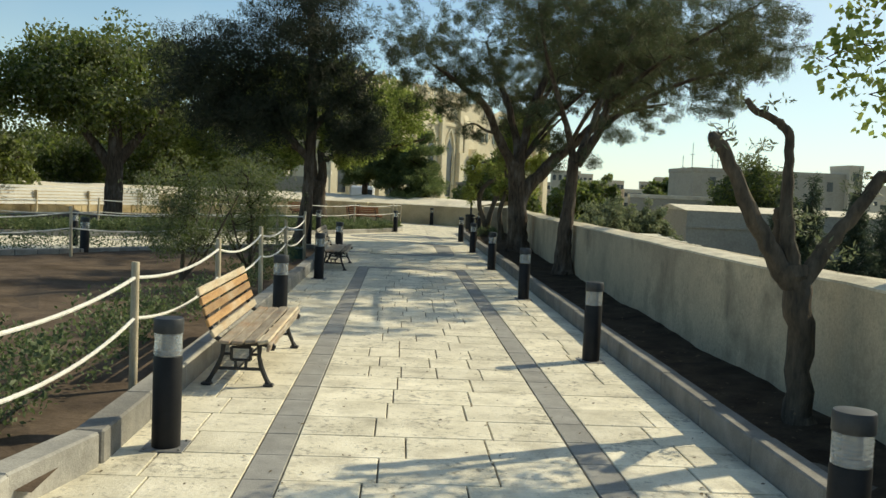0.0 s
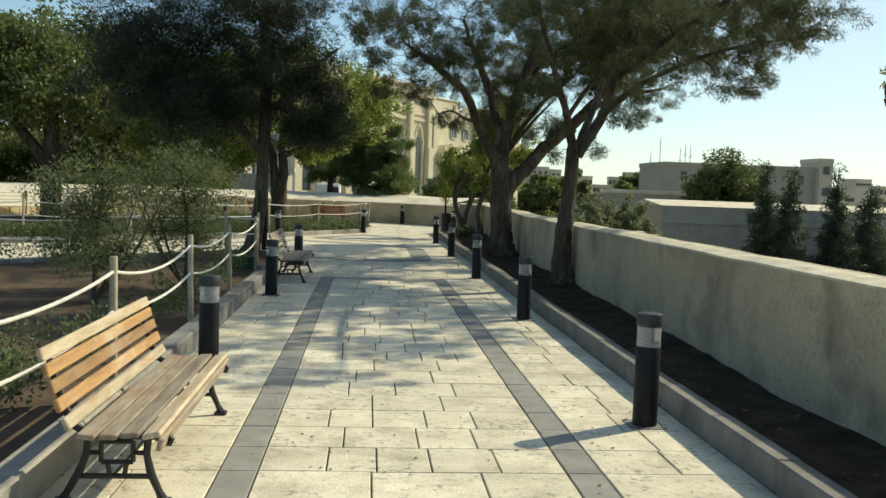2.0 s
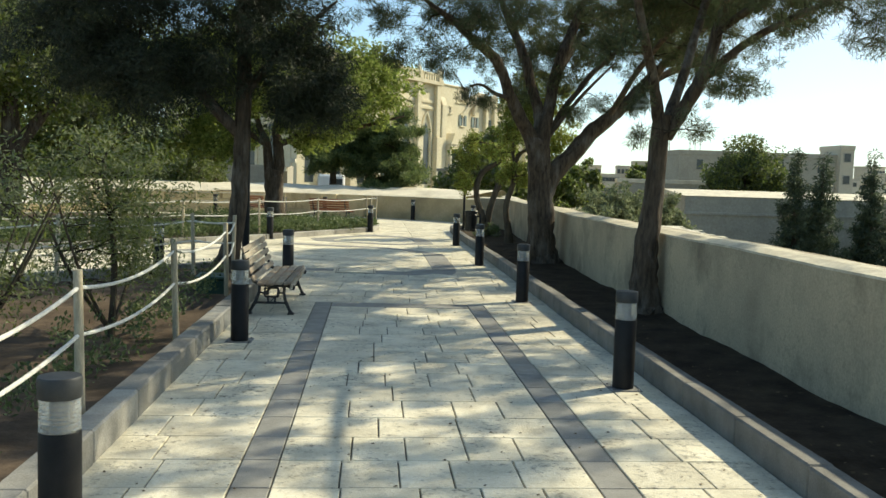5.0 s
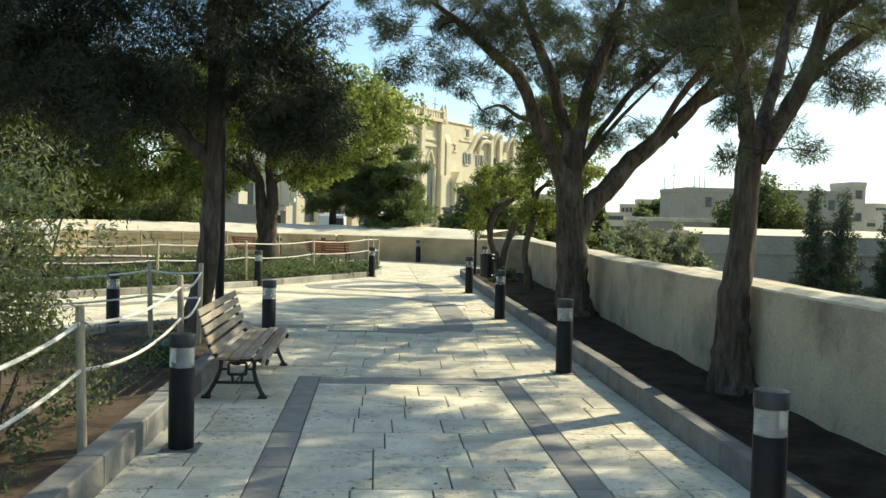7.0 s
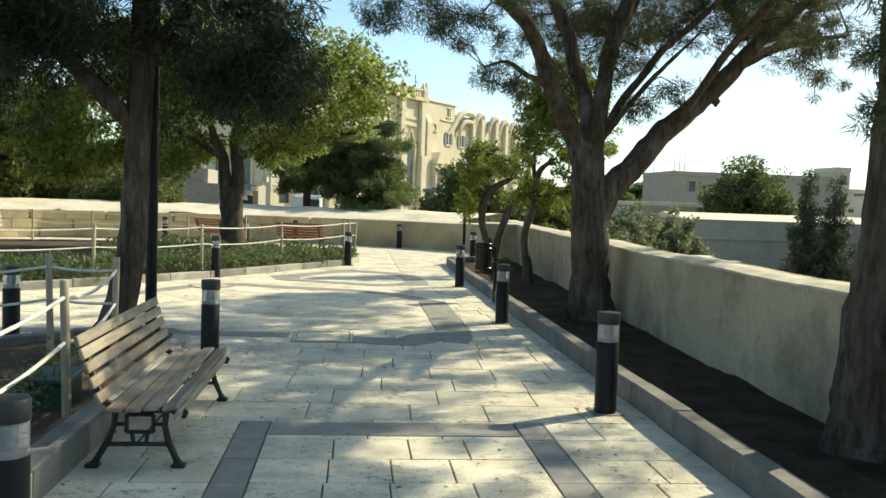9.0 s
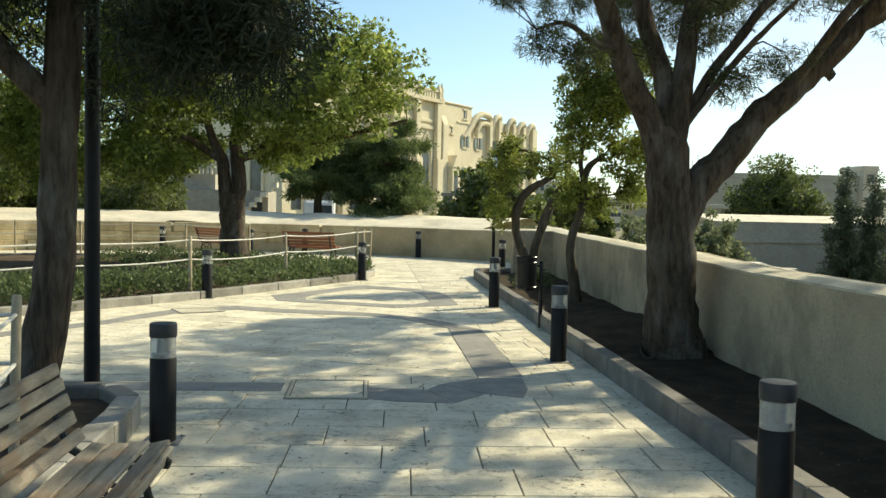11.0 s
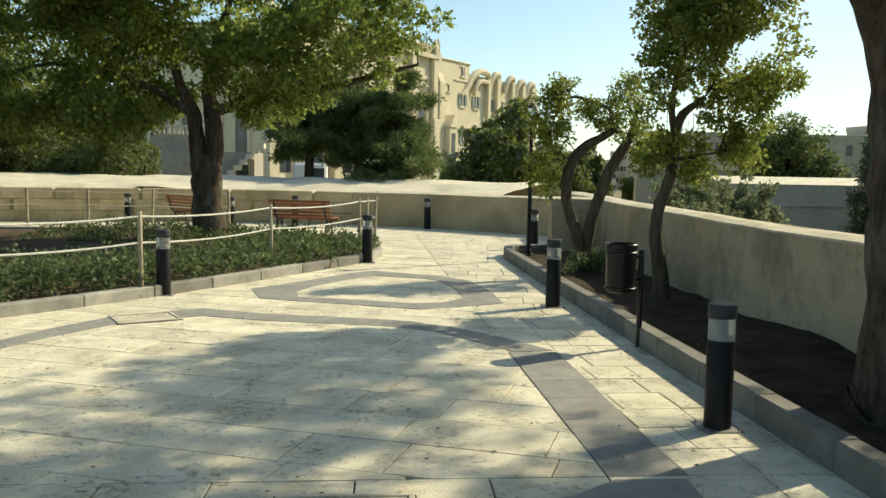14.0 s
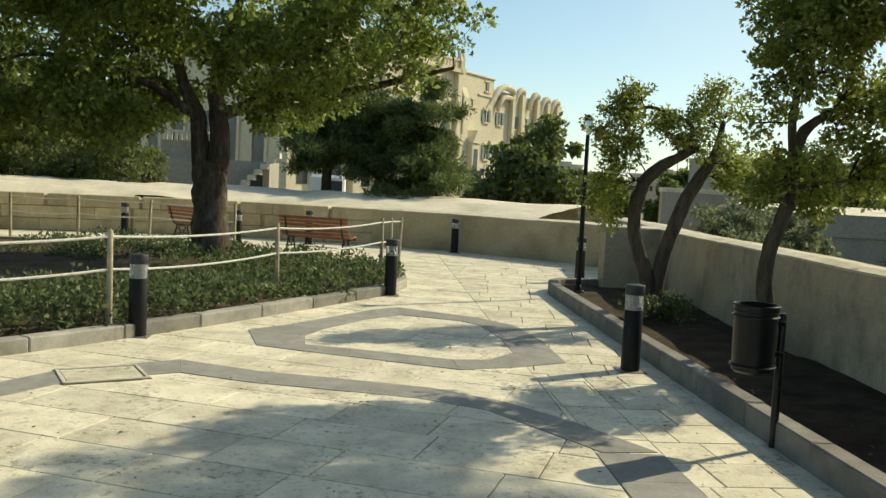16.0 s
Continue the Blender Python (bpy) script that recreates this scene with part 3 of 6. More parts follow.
def bench(slat, label, seat_wood=None, length=1.98, bleached=()):
    """Bench along x, its front towards +y, with cast-iron ends and curved rows of slats."""
    ob = thing("park_bench", label, "bench", "park benches")
    mesh, half = {}, length / 2 - 0.14
    seat = [(0.245, 0.330, 78), (0.205, 0.372, 12), (0.105, 0.372, 4), (0.005, 0.362, 0), (-0.095, 0.362, -6)]
    back = [(-0.185, 0.420, -62), (-0.222, 0.505, -70), (-0.250, 0.590, -73), (-0.276, 0.668, -74), (-0.300, 0.740, -74)]
    for name, rows, w in (("seat_slat", seat, 0.086), ("back_slat", back, 0.063)):
        for k, (y, z, tilt) in enumerate(rows):
            pale = (name, k) in bleached
            key = round(w if tilt != 78 else 0.062, 3)
            if (name, key, pale) not in mesh:
                mesh[name, key, pale] = slat_shape(length, key, 0.026).mesh(name, M_SLATPALE if pale else (seat_wood or slat) if name == "seat_slat" else slat)
            s = part(name, mesh[name, key, pale], None, ob)
            s.matrix_basis = pose(0, y, z, tilt, 0, 0)
    for x in (-half, half):
        end = part("cast_iron_end", Shape().tube([(x, 0.24, 0.315), (x, 0.19, 0.335), (x, 0.0, 0.335), (x, -0.12, 0.34), (x, -0.19, 0.385), (x, -0.235, 0.48), (x, -0.30, 0.68), (x, -0.318, 0.745)], [0.022, 0.02, 0.018, 0.02, 0.022, 0.02, 0.017, 0.014], 8), M_IRON, ob, "black cast iron", smooth=True)
        part("front_leg", Shape().tube([(x, 0.16, 0.33), (x, 0.155, 0.24), (x, 0.175, 0.15), (x, 0.215, 0.06), (x, 0.235, 0.02)], [0.02, 0.017, 0.021, 0.018, 0.024], 8).box(x - 0.035, 0.195, 0, x + 0.035, 0.275, 0.025, 0.008), M_IRON, ob, smooth=True)
        part("rear_leg", Shape().tube([(x, -0.12, 0.34), (x, -0.13, 0.24), (x, -0.165, 0.15), (x, -0.215, 0.06), (x, -0.24, 0.02)], [0.02, 0.017, 0.021, 0.018, 0.024], 8).box(x - 0.035, -0.285, 0, x + 0.035, -0.205, 0.025, 0.008), M_IRON, ob, smooth=True)
        part("cross_bar", Shape().tube([(x, -0.17, 0.135), (x, 0.18, 0.135)], 0.014, 8), M_IRON, ob, smooth=True)
        for y0, z0, y1, z1 in ((-0.06, 0.205, 0.09, 0.205), (-0.06, 0.305, 0.09, 0.305), (-0.06, 0.205, -0.06, 0.305), (0.09, 0.205, 0.09, 0.305), (-0.02, 0.14, -0.03, 0.205), (0.05, 0.14, 0.06, 0.205), (0.09, 0.25, 0.155, 0.25), (-0.06, 0.25, -0.13, 0.25)):
            part("scroll_bar", Shape().tube([(x, y0, z0), (x, y1, z1)], 0.012, 6), M_IRON, ob, smooth=True)
        part("arm_curl", Shape().tube([(x, 0.235, 0.30), (x, 0.262, 0.30), (x, 0.27, 0.322), (x, 0.255, 0.338)], [0.014, 0.018, 0.018, 0.012], 8), M_IRON, ob, smooth=True)
    part("tie_rod", Shape().tube([(-half, 0.0, 0.14), (half, 0.0, 0.14)], 0.008, 6), M_IRON, ob)
    return ob


bench(M_SLAT, "orange-brown varnished slatted bench with bleached boards and cast-iron legs", M_SLATGREY, bleached=(("back_slat", 0), ("back_slat", 4), ("seat_slat", 1))).matrix_basis = pose(-1.215, 7.82, 0, 0, 0, -90)
bench(M_SLATGREY, "weathered grey-brown slatted bench with black cast-iron legs").matrix_basis = pose(-1.25, 17.71, 0, 0, 0, -90)
far_bench = bench(M_SLATRED, "red-brown slatted bench with black cast-iron legs by the island", length=1.5)
far_bench.matrix_basis = pose(-1.58, 38.62, 0, 0, 0, -20)
copy_thing(far_bench, pose(-4.4, 40.4, 0, 0, 0, -48))


# ---- rope fences ----
def fence(points, name, label, tops=0.98, ropes=(0.88, 0.58), sag=0.09, foot=0.02):
    ob = thing(name, label, "rope fence")
    rng = random.Random(len(points))
    lean = []
    for x, y in points:
        post = Shape().tube([(0, 0, foot), (0, 0, 0.5), (0, 0, tops - 0.006), (0, 0, tops)], [0.030, 0.029, 0.028, 0.024], 12)
        p = part("post", post, M_POST, ob, smooth=True)
        a, b = rng.uniform(-1.6, 1.6), rng.uniform(-1.6, 1.6)
        p.matrix_basis = pose(x, y, 0, a, b, rng.uniform(0, 360))
        lean.append(p.matrix_basis.copy())
    for z in ropes:
        for a, b in zip(lean, lean[1:]):
            p, q = a @ Vector((0, 0, z)), b @ Vector((0, 0, z))
            drop = sag * rng.uniform(0.7, 1.25) * (p - q).length / 2.6
            line = [p.lerp(q, k / 14) - Vector((0, 0, drop * 4 * (k / 14) * (1 - k / 14))) for k in range(15)]
            part("rope", Shape().tube(line, 0.0125, 8), M_ROPE, ob, "white rope", smooth=True)
    return ob


fence([(-1.85, y) for y in (0.6, 3.5, 6.36, 9.25, 12.1, 14.75, 17.55)] + [(-2.1, 19.6), (-2.7, 19.85), (-4.2, 18.5), (-6.0, 16.6), (-8.2, 14.6)], "rope_fence", "timber posts with two sagging white ropes round the bed", 1.0, (0.89, 0.60), 0.085)
fence([(-10.5, 22.6), (-8.0, 24.0), (-5.9, 25.3), (-4.35, 26.95), (-2.88, 28.75), (-1.6, 31.3), (-0.3, 34.1), (-0.16, 34.45), (-0.03, 34.7)], "rope_fence", "timber posts with two white ropes round the island", 0.99, (0.93, 0.62), 0.045)
fence([(-3.2, 38.2), (-4.9, 38.3), (-6.3, 38.4), (-7.6, 38.4), (-9.2, 38.2), (-11.0, 37.9)], "rope_fence", "timber posts and thin ropes behind the island", 0.95, (0.9, 0.6), 0.05)


# ---- lamp posts, bin, box, manholes ----
def lamp_post(at, height, label, r=1.0):
    ob = thing("lamp_post", label, "lamp post", at=pose(*at))
    part("flange", Shape().lathe([(0.15 * r, 0), (0.15 * r, 0.03), (0.09 * r, 0.04), (0.075 * r, 0.12), (0.062 * r, 0.13)], 20), M_BLACK, ob, smooth=True)
    part("pole", Shape().lathe([(0.060 * r, 0.12), (0.056 * r, height * 0.5), (0.045 * r, height)], 20), M_BLACK, ob, smooth=True)
    part("lantern", Shape().lathe([(0.05 * r, height), (0.09 * r, height + 0.05 * r), (0.11 * r, height + 0.35 * r)], 16), M_LENS, ob, "pale lantern glass", smooth=True)
    part("lantern_cap", Shape().lathe([(0.15 * r, height + 0.35 * r), (0.13 * r, height + 0.40 * r), (0.03 * r, height + 0.48 * r)], 16), M_BLACK, ob, smooth=True)
    for k in range(6):
        a = k * math.pi / 3
        part("bolt", Shape().lathe([(0.012, 0.03), (0.012, 0.05), (0.006, 0.055)], 6, (0.12 * r * math.cos(a), 0.12 * r * math.sin(a), 0)), M_STEEL, ob)
    return ob


lamp_post((-2.15, 21.25, 0), 4.4, "tall black lamp post with a bolted round base")
lamp_post((2.6, 33.12, 0.06), 2.33, "slim black lamp post at the end of the tree bed", 0.62)


def litter_bin(at):
    ob = thing("litter_bin", "black steel litter bin hung on a post", "bin", at=pose(*at))
    part("post", Shape().lathe([(0.026, 0), (0.026, 0.85), (0.02, 0.875)], 14), M_GLOSS, ob, smooth=True)
    c = (-0.205, -0.06, 0)
    part("drum", Shape().lathe([(0.112, 0.50), (0.128, 0.515), (0.134, 0.89), (0.142, 0.895), (0.142, 0.925), (0.127, 0.925), (0.122, 0.58)], 28, c), M_GLOSS, ob, smooth=True)
    for z in (0.545, 0.86, 0.928):
        part("rim", Shape().tube([(c[0] + 0.138 * math.cos(k * math.pi / 16), c[1] + 0.138 * math.sin(k * math.pi / 16), z) for k in range(33)], 0.009, 6, False), M_GLOSS, ob, smooth=True)
    for z in (0.60, 0.80):
        part("bracket", Shape().box(-0.085, -0.045, z, 0.0, -0.015, z + 0.03, 0.004), M_GLOSS, ob)
    return ob


litter_bin((2.2, 25.7, 0))

box = thing("valve_box", "dark green plastic valve box with a flat lid in the bed", "box", at=pose(-2.1, 17.95, 0.06, 0, 0, 4))
part("body", Shape().box(-0.17, -0.24, 0, 0.17, 0.24, 0.22, 0.015), M_GREENPLASTIC, box)
part("lid", Shape().box(-0.19, -0.26, 0.22, 0.19, 0.26, 0.26, 0.012), M_GREENPLASTIC, box, "green lid")


def manhole(x, y, turn, w, d, label, lid=M_PAVE):
    ob = thing("manhole_cover", label, "manhole", at=pose(x, y, 0, 0, 0, turn))
    for x0, y0, x1, y1 in ((-w / 2, -d / 2, w / 2, -d / 2 + 0.03), (-w / 2, d / 2 - 0.03, w / 2, d / 2), (-w / 2, -d / 2 + 0.031, -w / 2 + 0.03, d / 2 - 0.031), (w / 2 - 0.03, -d / 2 + 0.031, w / 2, d / 2 - 0.031)):
        part("frame_bar", Shape().box(x0, y0, -0.01, x1, y1, 0.016, 0.004), M_COPING, ob, "pale worn frame")
    part("groove", Shape().box(-w / 2 - 0.01, -d / 2 - 0.01, -0.012, w / 2 + 0.01, d / 2 + 0.01, 0.0035), M_JOINT, ob, "dark sandy joint")
    part("paved_lid", Shape().box(-w / 2 + 0.038, -d / 2 + 0.038, -0.012, w / 2 - 0.038, d / 2 - 0.038, 0.009, 0.003), lid, ob, "paved lid")
    return ob


manhole(-0.365, 21.76, 0, 0.66, 0.74, "recessed manhole with a paved lid in the plaza")
manhole(-2.45, 27.1, 26, 0.62, 0.5, "recessed manhole with a paved lid near the island", M_PAVE)


# ---- white slatted barrier before the block wall ----
barrier = thing("slatted_barrier", "long low white slatted barrier before the block wall", "barrier")
run = resample(smooth_line([(-16.4, 30.8), (-14.2, 34.9), (-12.3, 38.0), (-10.6, 39.7)]), 0.8)
for k in range(6):
    strip, z = Shape(), 0.36 + 0.125 * k
    a, b = offset_line(run, 0.03 - 0.03 * k), offset_line(run, -0.03 - 0.03 * k)
    for i in range(len(run) - 1):
        strip.prism([a[i], a[i + 1], b[i + 1], b[i]][::-1], z, z + 0.095, 0.0)
    part("slat", strip, M_WHITE, barrier, "white board")
for x, y in run[::3]:
    part("post", Shape().box(x - 0.05, y - 0.05, -0.01, x + 0.05, y + 0.05, 0.9, 0.006), M_POST, barrier)


# ---- trees ----
def leaves(rng, centres, radii, number, length, width, droop=0.0, tip=0.0):
    """Many small folded leaves round the centres; droop turns them downwards."""
    centres, radii = np.asarray(centres), np.asarray(radii)
    which = rng.integers(0, len(centres), number)
    off = rng.normal(size=(number, 3))
    off *= (rng.uniform(0.25, 1.0, (number, 1)) ** 0.5) / np.linalg.norm(off, axis=1, keepdims=True)
    p = centres[which] + off * radii[which]
    way = rng.normal(size=(number, 3)) + off * 0.8
    way[:, 2] -= droop
    way /= np.linalg.norm(way, axis=1, keepdims=True)
    side = np.cross(way, rng.normal(size=(number, 3)))
    side /= np.linalg.norm(side, axis=1, keepdims=True)
    s = rng.uniform(0.65, 1.3, (number, 1))
    up = np.cross(side, way)
    a = p
    b = p + way * length * s * 0.45 + side * width * s * 0.5 + up * width * 0.15
    c = p + way * length * s
    d = p + way * length * s * 0.45 - side * width * s * 0.5 + up * width * 0.15
    return np.stack([a, b, c, d], 1).reshape(-1, 3)


def leaf_mesh(name, groups):
    """A mesh of leaves; groups are (points, material)."""
    me = bpy.data.meshes.new(name)
    v = np.concatenate([g[0] for g in groups])
    n = len(v) // 4
    me.vertices.add(len(v))
    me.vertices.foreach_set("co", v.astype(np.float32).ravel())
    tri = np.arange(n)[:, None] * 4 + np.array([[0, 1, 2, 0, 2, 3]])
    me.loops.add(n * 6)
    me.loops.foreach_set("vertex_index", tri.astype(np.int32).ravel())
    me.polygons.add(n * 2)
    me.polygons.foreach_set("loop_start", (np.arange(n * 2) * 3).astype(np.int32))
    me.polygons.foreach_set("loop_total", np.full(n * 2, 3, np.int32))
    idx = []
    for k, (pts, mat) in enumerate(groups):
        me.materials.append(mat)
        idx += [k] * (len(pts) // 2)
    me.polygons.foreach_set("material_index", np.array(idx, np.int32))
    me.update(calc_edges=True)
    return me


def clumps(rng, ellipsoids, number, shell=0.55):
    """Centres of leaf clumps, spread unevenly through the ellipsoids, denser towards the outside."""
    out = []
    size = np.array([e[1][0] * e[1][1] * e[1][2] for e in ellipsoids]) ** 0.67
    for e, k in zip(ellipsoids, np.maximum(3, np.round(number * size / size.sum()).astype(int))):
        d = rng.normal(size=(k, 3))
        d /= np.linalg.norm(d, axis=1, keepdims=True)
        r = shell + (1 - shell) * rng.uniform(0, 1, (k, 1))
        r *= rng.uniform(0.75, 1.12, (k, 1))
        out.append(np.array(e[0]) + d * r * np.array(e[1]))
    return np.concatenate(out)


def grow(name, label, category, limbs, crown, count, per, leaf, mats, bark, seed, spread=0.35, droop=0.0, twigs=1.0, shell=0.55, group="", flat=0.75, bend=0.06, sides=10, patchy=0.0):
    """A tree: limbs are lists of (x, y, z, radius); crown is ellipsoids of (centre, radii)."""
    rng = np.random.default_rng(seed)
    pr = random.Random(seed)
    x, y = limbs[0][0][0], limbs[0][0][1]
    z = limbs[0][0][2]
    ob = thing(name, label, category, group, pose(x, y, z))
    base = np.array((x, y, z))
    nodes = []
    for i, limb in enumerate(limbs):
        pts = smooth_line([p[:3] for p in limb], 4)
        s = np.linspace(0, len(limb) - 1, len(pts))
        rad = np.interp(s, range(len(limb)), [p[3] for p in limb])
        pts = [np.array(p) - base + np.array([pr.uniform(-1, 1) * bend * r for _ in range(3)]) for p, r in zip(pts, rad)]
        part("trunk" if i == 0 else "limb", Shape().tube(pts, list(rad), sides if rad[0] < 0.12 else sides + 6, True, 0.09, pr), bark, ob, smooth=True)
        nodes += [(p, r) for p, r in zip(pts, rad)][(len(pts) * 2 // 3 if i == 0 and len(limbs) > 1 else len(pts) // 3):]
    c = clumps(rng, [(np.array(e[0]) - base, np.array(e[1])) for e in crown], int(count * (1 + patchy)), shell)
    if patchy:      # masses of foliage with gaps between them
        c = c[np.argsort([-noise.noise(Vector(q) * 0.75 + Vector((seed, 0, 0))) - rng.uniform(0, 0.35) for q in c])[:count]]
    pos = np.array([n[0] for n in nodes])
    thick = np.array([n[1] for n in nodes])
    c = c[np.argsort([np.linalg.norm(pos - q, axis=1).min() for q in c])]
    shape = Shape()
    for q in c[:int(len(c) * twigs)]:      # each twig springs from the nearest limb or earlier twig
        d = np.linalg.norm(pos - q, axis=1)
        k = int(np.argmin(d + np.maximum(0, pos[:, 2] - q[2]) * 0.6 + 0.25 * (thick < 0.006)))
        a, far = pos[k], d[k]
        m = (a + q) / 2 + rng.normal(size=3) * 0.09 * far + np.array((0, 0, 0.08 * far))
        r = max(0.005, min(thick[k] * 0.7, 0.008 + 0.012 * far))
        shape.tube([a, m, q], [r, r * 0.75, max(0.004, r * 0.5)], 5, False)
        pos = np.concatenate([pos, [m, q]])
        thick = np.concatenate([thick, [r * 0.75, max(0.004, r * 0.5)]])
    if shape.v:
        part("branchwork", shape, M_TWIG, ob)["kind"] = "stuff"
    radii = rng.uniform(0.6, 1.25, (len(c), 1)) * spread * np.array((1, 1, flat))
    groups = []
    for mat, share in mats:
        groups.append((leaves(rng, c, radii, int(len(c) * per * share), leaf[0], leaf[1], droop), mat))
    crown_ob = part("crown", leaf_mesh("crown", groups), None, ob)
    crown_ob["kind"] = "stuff"
    return ob


TAM = [(M_LEAF_TAM, 0.93), (M_LEAF_BROWN, 0.07)]
